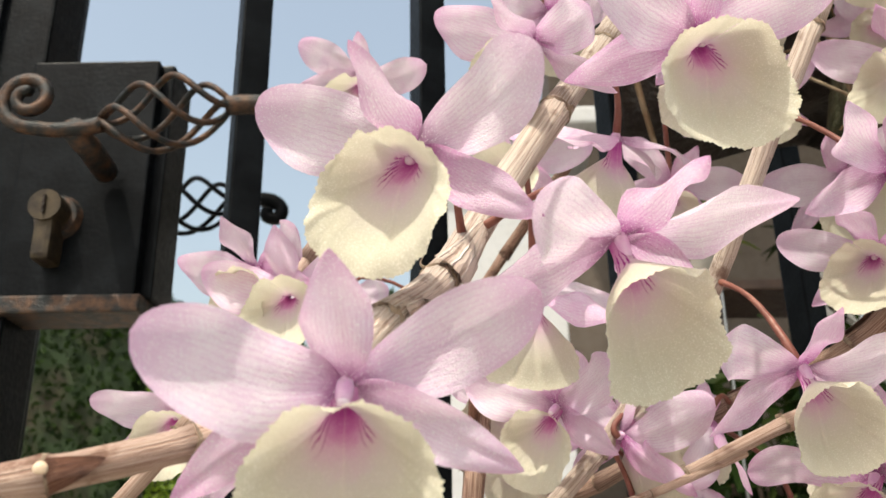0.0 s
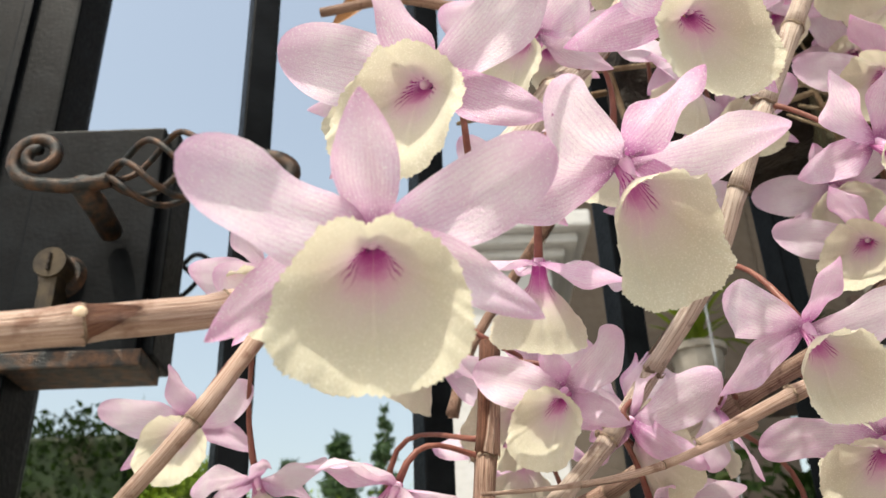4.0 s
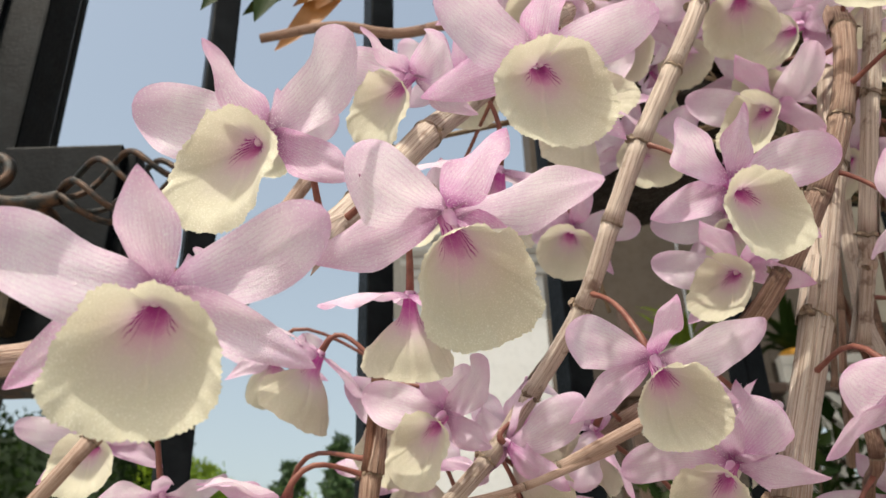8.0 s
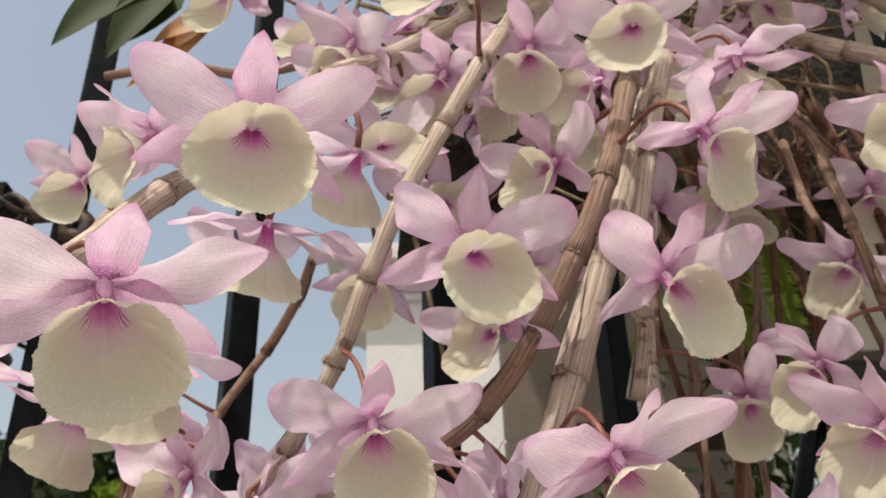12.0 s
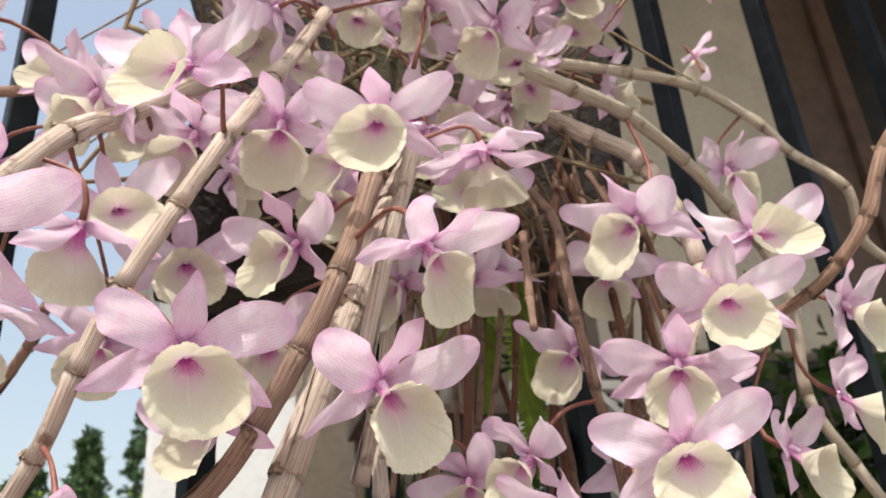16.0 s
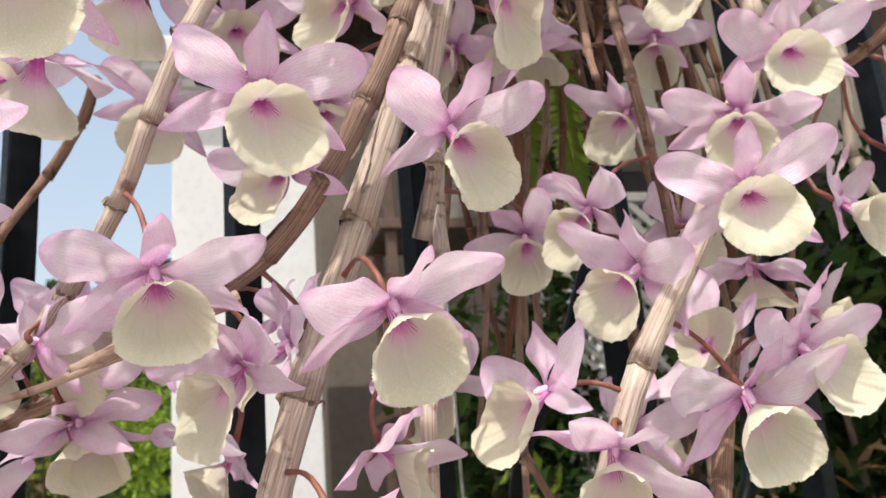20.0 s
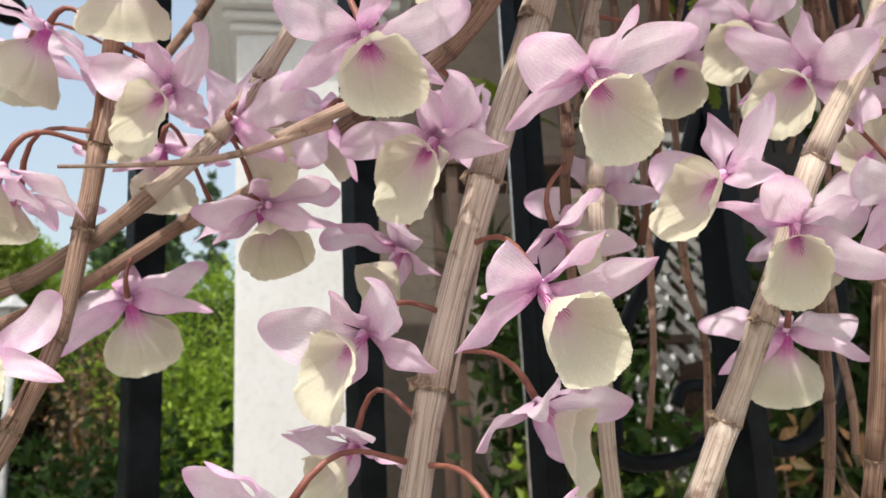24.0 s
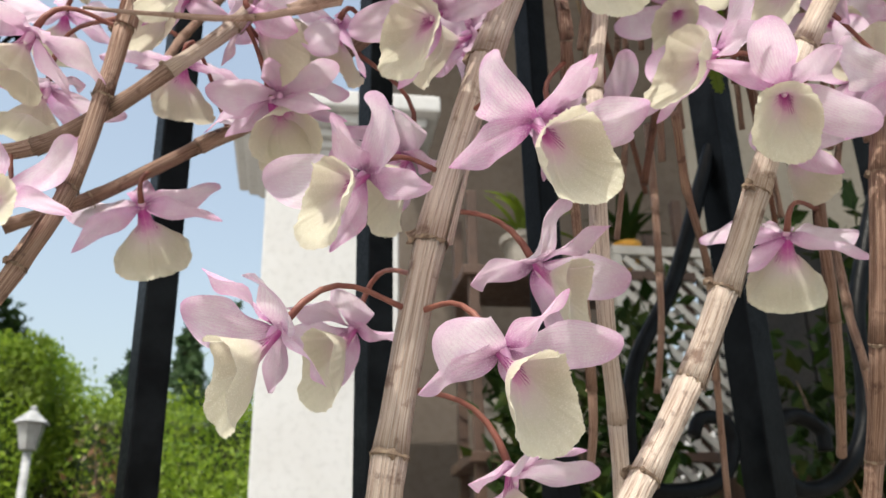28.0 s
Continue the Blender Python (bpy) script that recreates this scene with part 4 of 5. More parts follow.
def conifer(at, height, radius, seed, label, layered):
    """A conifer: tapered trunk, whorls of boughs, needles along each bough."""
    rng = np.random.default_rng(seed)
    tree = tagged(empty("conifer_tree", at), label, "tree")
    part("trunk", tube("trunk", [Vector((0, 0, z * height / 8)) for z in range(9)], lambda t: 0.16 * (1.02 - t), MAT_BARK, 8), MAT_BARK, tree)
    pts = []
    v, f = [], []
    for k in range(150):
        t = min(0.995, 0.14 + 0.86 * (k // 9 + 0.5) / 17 + rng.uniform(-0.03, 0.03)) if layered else rng.uniform(0.12, 1.0)
        reach = radius * ((1 - t) ** (0.8 if layered else 0.55)) * rng.uniform(0.65, 1.1) + 0.04
        a = rng.uniform(0, 6.28)
        up = -0.25 if layered else 1.6
        tip = np.array((reach * math.cos(a), reach * math.sin(a), height * t + reach * up))
        root = np.array((0, 0, height * t))
        n = int(26 + 60 * reach)
        q = rng.uniform(0.15, 1, (n, 1)) ** 0.8
        pts.append(root + (tip - root) * q + rng.normal(size=(n, 3)) * (0.06 if layered else 0.10) * (1.15 - q))
        if k % 4 == 0:
            w, g, _ = tube_lists([Vector(root), Vector((root + tip) / 2), Vector(tip)], 0.02, 5, 0, False, len(v))
            v += w
            f += g
    part("boughs", from_lists("boughs", v, f, MAT_BARK), None, tree)
    part("needles", leaf_cloud("needles", np.concatenate(pts), 0.075 if layered else 0.11, MAT_FIR, seed, 2.0, 0.3), None, tree)["kind"] = "stuff"
    return tree


conifer((-1.75, 25.5, 0), 9.2, 1.5, 21, "dark green fir tree far behind the hedge", True)
conifer((-3.0, 25.0, 0), 8.1, 1.0, 22, "slim dark green cypress far behind the hedge", False)
conifer((-4.6, 26.0, 0), 7.6, 1.2, 23, "slim dark green cypress far behind the hedge", False)
conifer((-7.2, 26.0, 0), 7.4, 1.6, 24, "dark green fir tree far behind the hedge", True)
conifer((0.6, 27.0, 0), 7.4, 1.4, 25, "slim dark green cypress far behind the hedge", False)

# the garden lamp
lamp = tagged(empty("garden_lamp", (-1.31, 5.05, 0)), "pale grey garden lantern on a slim post", "garden lamp")
part("post", tube("post", [Vector((0, 0, z)) for z in (0, 0.5, 1.0, 1.62)], 0.022, MAT_LAMPGREY, 12), MAT_LAMPGREY, lamp)
bm = bmesh.new()
bmesh.ops.create_cone(bm, cap_ends=True, segments=6, radius1=0.045, radius2=0.075, depth=0.14)
bmesh.ops.translate(bm, vec=(0, 0, 1.70), verts=bm.verts)
part("lantern_glass", bm, MAT_LAMPGLASS, lamp, "milky lantern panes")
bm = bmesh.new()
bmesh.ops.create_cone(bm, cap_ends=True, segments=6, radius1=0.10, radius2=0.02, depth=0.07)
bmesh.ops.translate(bm, vec=(0, 0, 1.805), verts=bm.verts)
part("lantern_roof", bm, MAT_LAMPGREY, lamp)
bm = bmesh.new()
bmesh.ops.create_uvsphere(bm, u_segments=10, v_segments=8, radius=0.018)
bmesh.ops.translate(bm, vec=(0, 0, 1.85), verts=bm.verts)
part("finial", bm, MAT_LAMPGREY, lamp)

# ---- what the orchid grows on, and the plants about it ----
def rough_block(lo, hi, seed, cuts=5, amount=0.12):
    bm = bmesh.new()
    box(bm, lo, hi)
    bmesh.ops.subdivide_edges(bm, edges=bm.edges[:], cuts=cuts, use_grid_fill=True)
    size = (Vector(hi) - Vector(lo)).length
    for v in bm.verts:
        v.co += noise.noise_vector(v.co * 22 + Vector((seed * 3.1, 0, 0))) * size * amount + noise.noise_vector(v.co * 70) * size * amount * 0.35
    for f in bm.faces:
        f.smooth = True
    return bm


mount = tagged(empty("orchid_mount", (0.24, 0.37, 1.0)), "dark cork bark slab with moss and dry roots", "orchid mount")
part("bark_slab", rough_block((-0.12, 0.01, 0.165), (0.12, 0.04, 0.52), 3, 8, 0.06), MAT_CORK, mount)
part("moss_pad", rough_block((-0.05, -0.01, 0.22), (0.05, 0.02, 0.33), 5, 5, 0.09), MAT_MOSS, mount)
part("moss_pad", rough_block((-0.04, -0.005, 0.15), (0.045, 0.02, 0.21), 7, 5, 0.09), MAT_MOSS, mount)
rng = random.Random(77)
for k in range(34):
    x, z = rng.uniform(-0.055, 0.055), rng.uniform(0.17, 0.32)
    a = Vector((x, rng.uniform(-0.03, 0.0), z))
    drop = rng.uniform(0.03, 0.11)
    pts = [a, a + Vector((rng.uniform(-.03, .03), rng.uniform(-.035, -.005), -drop * 0.3)), a + Vector((rng.uniform(-.05, .05), rng.uniform(-.05, 0), -drop * 0.65)), a + Vector((rng.uniform(-.06, .06), rng.uniform(-.05, .01), -drop))]
    part("root", tube("root", smooth_line(pts, 5), lambda t, r=rng.uniform(0.0007, 0.0018): r * (1.1 - 0.6 * t), MAT_ROOT, 6), MAT_ROOT, mount)


# a thicket of thin dry canes and roots behind the flowers
for k in range(84):
    a = Vector((rng.uniform(-0.15, 0.13), rng.uniform(-0.045, 0.0), rng.uniform(0.16, 0.34)))
    run = Vector((rng.uniform(-1, 1), rng.uniform(-0.35, 0.2), rng.uniform(-0.9, 0.25))).normalized() * rng.uniform(0.04, 0.11)
    sag = Vector((rng.uniform(-.02, .02), rng.uniform(-.012, .01), rng.uniform(-.035, .005)))
    part("dry_root", tube("dry_root", smooth_line([a, a + run * 0.45 + sag * 0.4, a + run + sag], 4), lambda t, r=rng.uniform(0.0006, 0.0016): r * (1.1 - 0.5 * t), MAT_ROOT, 6), MAT_ROOT, mount)


for x in (-0.09, 0.095):
    bar_y = 0.478 + 0.30 * (0.24 + x - 0.013) - 0.37
    part("tie_wire", tube("tie_wire", smooth_line([(x, 0.03, 0.40), (x * 1.1, 0.5 * bar_y, 0.415), (x * 1.15, bar_y + 0.02, 0.42)], 5), 0.0011, MAT_GALV, 6), MAT_GALV, mount)


def frond(at, aim, length, width, seed, mat, pairs=22):
    """A fern frond: a stem and a row of leaflets to each side."""
    rng = random.Random(seed)
    f = tagged(empty("fern_frond", at), "bright green fern frond growing on the mount", "fern", "fern fronds")
    aim = Vector(aim).normalized()
    side = aim.cross(Vector((0.1, -1, 0.15))).normalized()
    out = side.cross(aim).normalized()
    mid = [aim * length * t + out * -0.10 * length * math.sin(2.2 * t) for t in np.linspace(0, 1, pairs + 1)]
    part("stem", tube("stem", mid, lambda t: 0.0008 * (1.15 - t), MAT_FERN, 6), MAT_FERN, f)
    for i in range(1, pairs):
        t = i / pairs
        for s in (1, -1):
            w = width * (math.sin(math.pi * (0.12 + 0.85 * t)) ** 0.7) * rng.uniform(0.88, 1.1)
            d = (side * s + aim * 0.35 + out * rng.uniform(-0.2, 0.2)).normalized()
            n = d.cross(aim).normalized()
            c = mid[i]
            q = length * 0.62 / pairs
            b = aim * q
            v = [c - b * 0.8, c + d * w * 0.35 - b + n * q * 0.2, c + d * w * 0.8 - b * 0.55, c + d * w, c + d * w * 0.8 + b * 0.6, c + d * w * 0.35 + b + n * q * 0.2, c + b * 0.8, c + d * w * 0.5]
            part("leaflet", from_lists("leaflet", v, [(0, 1, 7), (1, 2, 7), (2, 3, 7), (3, 4, 7), (4, 5, 7), (5, 6, 7), (6, 0, 7)], mat, True), None, f)
    return f


frond((0.274, 0.345, 1.150), (0.02, -0.10, -1), 0.092, 0.0105, 1, MAT_FERN, 32)
frond((0.262, 0.350, 1.148), (-0.10, -0.06, -1), 0.070, 0.009, 3, MAT_FERN, 28)
frond((0.280, 0.356, 1.120), (0.06, 0.05, -1), 0.070, 0.009, 4, MAT_FERN, 28)


def strap_leaf(parent, root, tip, arch, width, mat, name="leaf", fold=0.2, facing=(0, 0, 1)):
    """A long leaf from root to tip, arched upwards, with a folded midrib and a pointed end."""
    root, tip = Vector(root), Vector(tip)
    along = (tip - root).normalized()
    side = along.cross(Vector(facing))
    side = side.normalized() if side.length > 0.05 else Vector((1, 0, 0))
    up = side.cross(along).normalized()
    v, rows = [], 12
    for i in range(rows):
        t = i / (rows - 1)
        c = root.lerp(tip, t) + up * arch * math.sin(math.pi * t * 0.9)
        w = width * (min(1.0, t * 4 + 0.25) * (1 - t**2.6) + 0.01)
        for s in (-1, -0.5, 0, 0.5, 1):
            v.append(c + side * s * w + up * w * fold * abs(s))
    return part(name, from_lists(name, v, grid_faces(rows, 5), mat, True), None, parent)


leaves = tagged(empty("orchid_leaf_shoot", (-0.022, 0.365, 1.315)), "broad dark green orchid leaves, one dried orange", "orchid shoot")
for root, tip, arch, width, mat in (
    ((-0.02, 0, 0.0), (-0.066, -0.02, -0.036), 0.006, 0.011, MAT_POTLEAF),
    ((-0.01, 0, 0.0), (-0.042, -0.02, -0.070), 0.005, 0.013, MAT_POTLEAF),
    ((0.0, 0, -0.005), (-0.016, -0.015, -0.074), 0.004, 0.012, MAT_POTLEAF),
    ((0.012, 0, -0.01), (-0.024, -0.010, -0.062), -0.004, 0.009, MAT_POTLEAF),
    ((0.03, 0, -0.02), (-0.006, -0.01, -0.086), -0.006, 0.0085, MAT_DRYLEAF),
    ((0.035, 0, -0.03), (0.000, 0.0, -0.050), 0.004, 0.008, MAT_DRYLEAF),
):
    strap_leaf(leaves, root, tip, arch, width, mat, facing=(0.25, -1, 0.2))
part("stem", tube("stem", smooth_line([(0.10, 0.0, 0.04), (0.05, 0, 0.02), (0, 0, 0)], 5), 0.003, MAT_CANE_OLD, 8), MAT_CANE_OLD, leaves)
stub = tagged(empty("old_cane_stub", (0.065, 0.33, 1.215)), "broken brown old orchid cane", "orchid cane")
part("sheath", tube("sheath", smooth_line([(0.03, 0, 0.014), (0.0, 0, 0.006), (-0.030, 0.002, 0.001), (-0.06, 0.0, 0.005), (-0.095, 0.005, 0.003)], 6), lambda t: 0.0028 - 0.0006 * t, MAT_CANE_OLD, 10), MAT_CANE_OLD, stub)


def potted_plant(at, pot_r, pot_h, seed, label, leaves_n, reach, mat, width=0.012, pot_mat=None):
    rng = random.Random(seed)
    p = tagged(empty("potted_plant", at), label, "potted plant")
    bm = bmesh.new()
    bmesh.ops.create_cone(bm, cap_ends=True, segments=20, radius1=pot_r * 0.75, radius2=pot_r, depth=pot_h)
    bmesh.ops.translate(bm, vec=(0, 0, pot_h / 2), verts=bm.verts)
    pot = part("pot", bm, pot_mat or MAT_TERRA, p)
    bm = bmesh.new()
    bmesh.ops.create_cone(bm, cap_ends=True, segments=20, radius1=pot_r * 1.08, radius2=pot_r * 1.1, depth=pot_h * 0.16)
    bmesh.ops.translate(bm, vec=(0, 0, pot_h * 0.97), verts=bm.verts)
    part("rim", bm, pot_mat or MAT_TERRA, pot)
    for k in range(leaves_n):
        a, r = rng.uniform(0, 6.28), reach * rng.uniform(0.5, 1.0)
        strap_leaf(p, (rng.uniform(-.3, .3) * pot_r, rng.uniform(-.3, .3) * pot_r, pot_h), (r * math.cos(a), r * math.sin(a), pot_h + reach * rng.uniform(-0.15, 0.9)), reach * rng.uniform(0.1, 0.3), width * rng.uniform(0.7, 1.2), mat)
    return p


shelf = tagged(empty("plant_stand", (0.95, 2.55, 0)), "dark timber plant stand by the house wall", "plant stand")
for z in (0.55, 1.18, 1.72):
    part("shelf_board", box(bmesh.new(), (-0.40, -0.15, z), (0.32, 0.15, z + 0.03), 0.004), MAT_BROWN, shelf)
for x in (-0.38, 0.28):
    for y in (-0.13, 0.11):
        part("upright", box(bmesh.new(), (x, y, 0), (x + 0.03, y + 0.03, 2.0), 0.003), MAT_BROWN, shelf)
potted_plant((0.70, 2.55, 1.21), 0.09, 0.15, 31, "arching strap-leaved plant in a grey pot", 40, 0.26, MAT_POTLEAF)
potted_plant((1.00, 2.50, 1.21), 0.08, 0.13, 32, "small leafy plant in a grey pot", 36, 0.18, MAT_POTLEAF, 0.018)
potted_plant((0.78, 2.52, 1.75), 0.08, 0.13, 33, "arching strap-leaved plant in a grey pot", 22, 0.22, MAT_FERN)
potted_plant((1.09, 2.48, 1.75), 0.042, 0.11, 34, "leafy plant in a glazed yellow pot", 18, 0.20, MAT_POTLEAF, 0.015, MAT_YELLOW)
potted_plant((0.85, 2.50, 0.58), 0.10, 0.17, 35, "leafy plant in a grey pot", 24, 0.24, MAT_POTLEAF)
# courtyard shrubs whose dark leaf colour includes the deep shade
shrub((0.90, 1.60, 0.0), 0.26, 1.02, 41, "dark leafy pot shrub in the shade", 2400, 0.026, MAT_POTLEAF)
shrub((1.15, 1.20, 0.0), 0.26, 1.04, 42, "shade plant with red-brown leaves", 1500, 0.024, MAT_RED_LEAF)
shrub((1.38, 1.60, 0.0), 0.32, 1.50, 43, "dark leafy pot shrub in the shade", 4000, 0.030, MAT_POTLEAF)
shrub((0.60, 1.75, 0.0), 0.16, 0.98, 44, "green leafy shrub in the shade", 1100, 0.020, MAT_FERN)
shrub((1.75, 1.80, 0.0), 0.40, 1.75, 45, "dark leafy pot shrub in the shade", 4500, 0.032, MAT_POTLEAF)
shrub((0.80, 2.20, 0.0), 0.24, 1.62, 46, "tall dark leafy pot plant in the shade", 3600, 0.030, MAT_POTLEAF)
wire = tagged(empty("hanging_wire", (0.50, 1.5, 0.2)), "thin zinc wire stretched upright", "wire")
part("strand", tube("strand", [Vector((0, 0, z)) for z in (0, 1, 2, 2.8)], 0.0022, MAT_GALV, 6), MAT_GALV, wire)

# ---- the canes ----
cane('c1', [(0.174, 0.264, 1.220), (0.152, 0.241, 1.165), (0.137, 0.225, 1.128), (0.124, 0.223, 1.101), (0.111, 0.224, 1.075), (0.101, 0.230, 1.052), (0.092, 0.240, 1.031), (0.077, 0.256, 1.011), (0.064, 0.261, 0.994), (0.046, 0.261, 0.976), (0.030, 0.265, 0.964), (0.009, 0.269, 0.952), (-0.009, 0.270, 0.949)], 0.0033, 0.0024, MAT_CANE, 'dry grey-brown jointed orchid cane with pink flowers', {11: MAT_CANE_TAN, 10: MAT_CANE_TAN, 9: MAT_CANE_TAN})
cane('c2', [(0.227, 0.299, 1.198), (0.199, 0.273, 1.136), (0.180, 0.254, 1.084), (0.159, 0.245, 1.027), (0.140, 0.243, 0.976), (0.123, 0.247, 0.918), (0.112, 0.250, 0.860), (0.108, 0.250, 0.824)], 0.0047, 0.0048, MAT_CANE, 'dry grey-brown jointed orchid cane with pink flowers')
cane('c3', [(0.201, 0.266, 1.172), (0.185, 0.233, 1.123), (0.172, 0.226, 1.083), (0.161, 0.229, 1.059), (0.149, 0.236, 1.038), (0.133, 0.252, 1.020), (0.108, 0.282, 1.010), (0.071, 0.311, 0.991), (0.049, 0.323, 0.984), (0.014, 0.321, 0.960), (-0.012, 0.317, 0.946)], 0.0040, 0.0025, MAT_CANE_TAN, 'dry tan jointed orchid cane with flaking sheaths', {9: MAT_CANE_OLD, 8: MAT_CANE_OLD})
cane('c4', [(0.264, 0.292, 1.205), (0.292, 0.278, 1.180), (0.306, 0.265, 1.157), (0.312, 0.252, 1.105), (0.289, 0.243, 1.064), (0.259, 0.225, 1.018), (0.234, 0.227, 0.978), (0.215, 0.234, 0.932), (0.205, 0.242, 0.905), (0.192, 0.244, 0.879), (0.174, 0.238, 0.853), (0.163, 0.234, 0.838)], 0.0039, 0.0039, MAT_CANE, 'dry grey-brown jointed orchid cane with pink flowers')
cane('c5', [(0.260, 0.267, 1.210), (0.315, 0.278, 1.218), (0.354, 0.285, 1.219), (0.386, 0.288, 1.203), (0.396, 0.285, 1.186), (0.411, 0.275, 1.162), (0.420, 0.285, 1.142), (0.442, 0.291, 1.130)], 0.0027, 0.0022, MAT_CANE_WHITE, 'pale bleached arching orchid cane')
cane('c6', [(0.234, 0.211, 1.157), (0.254, 0.217, 1.155), (0.279, 0.227, 1.154), (0.312, 0.247, 1.150), (0.343, 0.270, 1.144), (0.367, 0.287, 1.138), (0.379, 0.291, 1.108), (0.374, 0.291, 1.069), (0.387, 0.290, 1.040), (0.399, 0.290, 1.019)], 0.0029, 0.0023, MAT_CANE_WHITE, 'pale bleached arching orchid cane')
cane('c7', [(0.402, 0.209, 1.172), (0.373, 0.212, 1.137), (0.363, 0.220, 1.112), (0.354, 0.230, 1.098), (0.346, 0.240, 1.090), (0.338, 0.250, 1.086)], 0.0027, 0.0024, MAT_CANE_OLD, 'thin old red-brown orchid cane with papery nodes')
cane('c8', [(0.138, 0.270, 1.191), (0.104, 0.255, 1.156), (0.088, 0.240, 1.135), (0.067, 0.223, 1.096), (0.050, 0.201, 1.064), (0.034, 0.187, 1.035), (0.023, 0.169, 1.012), (0.015, 0.153, 1.000), (0.008, 0.148, 0.990)], 0.0041, 0.0034, MAT_CANE, 'dry grey-brown jointed orchid cane with pink flowers')
cane('c9', [(0.010, 0.271, 1.101), (-0.018, 0.269, 1.053), (-0.031, 0.260, 1.028), (-0.044, 0.247, 0.999), (-0.070, 0.255, 0.972), (-0.089, 0.261, 0.953)], 0.0027, 0.0023, MAT_CANE_ROSE, 'dry tan jointed orchid cane with flaking sheaths')
cane('c10', [(-0.041, 0.126, 0.972), (-0.025, 0.130, 0.975), (-0.009, 0.138, 0.980), (0.002, 0.141, 0.984)], 0.0026, 0.0025, MAT_CANE_ROSE, 'pale rose-tan orchid cane, its sheath torn at a node')
node_detail('c10', 1)
cane('c11', [(0.124, 0.239, 1.004), (0.106, 0.237, 0.997), (0.082, 0.240, 0.986), (0.096, 0.240, 0.991), (0.072, 0.238, 0.981), (0.051, 0.233, 0.976), (0.028, 0.230, 0.974)], 0.0024, 0.0004, MAT_CANE_ROSE, 'dry tan jointed orchid cane with flaking sheaths')
cane('c12', [(0.073, 0.328, 1.114), (0.063, 0.356, 1.108), (0.048, 0.372, 1.091), (0.031, 0.369, 1.062), (0.023, 0.361, 1.034)], 0.0024, 0.0022, MAT_CANE_OLD, 'thin old red-brown orchid cane with papery nodes')
cane('c14', [(0.206, 0.288, 1.140), (0.200, 0.290, 1.095), (0.194, 0.287, 1.047), (0.192, 0.279, 1.024), (0.180, 0.261, 0.979), (0.179, 0.267, 0.912), (0.186, 0.285, 0.876), (0.188, 0.292, 0.851)], 0.0029, 0.0029, MAT_CANE, 'dry grey-brown jointed orchid cane with pink flowers')
cane('c15', [(0.258, 0.395, 1.048), (0.247, 0.373, 0.998), (0.245, 0.373, 0.960), (0.243, 0.374, 0.932), (0.240, 0.379, 0.907)], 0.0021, 0.0013, MAT_CANE_OLD, 'thin old red-brown orchid cane with papery nodes')
cane('c16', [(0.194, 0.321, 1.005), (0.170, 0.257, 1.013), (0.167, 0.247, 0.988), (0.176, 0.279, 0.977), (0.191, 0.320, 0.894), (0.192, 0.334, 0.865)], 0.0021, 0.0016, MAT_CANE_OLD, 'thin old red-brown orchid cane with papery nodes')
cane('c17', [(0.200, 0.247, 0.964), (0.217, 0.280, 0.954), (0.234, 0.306, 0.934), (0.245, 0.333, 0.902), (0.254, 0.355, 0.861)], 0.0015, 0.0013, MAT_CANE_OLD, 'thin old red-brown orchid cane with papery nodes')
cane('c18', [(0.262, 0.275, 0.953), (0.263, 0.278, 0.937), (0.269, 0.289, 0.912), (0.275, 0.303, 0.890), (0.287, 0.327, 0.873)], 0.0023, 0.0018, MAT_CANE_OLD, 'thin old red-brown orchid cane with papery nodes')
cane('c19', [(0.335, 0.375, 0.980), (0.330, 0.368, 0.944), (0.330, 0.364, 0.915), (0.331, 0.368, 0.892)], 0.0021, 0.0018, MAT_CANE_OLD, 'thin old red-brown orchid cane with papery nodes')
cane('c20', [(0.288, 0.265, 0.992), (0.263, 0.244, 0.945), (0.256, 0.251, 0.893), (0.263, 0.274, 0.863), (0.259, 0.282, 0.833)], 0.0030, 0.0028, MAT_CANE_OLD, 'thin old red-brown orchid cane with papery nodes')
cane('c21', [(0.034, 0.263, 1.024), (0.031, 0.263, 0.991), (0.028, 0.262, 0.966), (0.023, 0.260, 0.935), (0.013, 0.260, 0.911), (0.003, 0.260, 0.892)], 0.0031, 0.0026, MAT_CANE_TAN, 'dry tan jointed orchid cane with flaking sheaths', {0: MAT_CANE_PEELED})
cane('c22', [(0.254, 0.300, 1.180), (0.268, 0.282, 1.142), (0.264, 0.268, 1.112), (0.262, 0.259, 1.086), (0.266, 0.261, 1.060), (0.275, 0.272, 1.041), (0.285, 0.289, 1.024)], 0.0022, 0.0018, MAT_CANE_OLD, 'thin old red-brown orchid cane with papery nodes')
cane('c23', [(0.244, 0.255, 1.117), (0.237, 0.238, 1.083), (0.231, 0.223, 1.066)], 0.0015, 0.0012, MAT_CANE_OLD, 'thin old red-brown orchid cane with papery nodes')
cane('c24', [(0.203, 0.240, 1.144), (0.190, 0.238, 1.100), (0.181, 0.246, 1.055), (0.189, 0.265, 1.055), (0.185, 0.275, 1.031)], 0.0031, 0.0028, MAT_CANE, 'dry grey-brown jointed orchid cane with pink flowers')

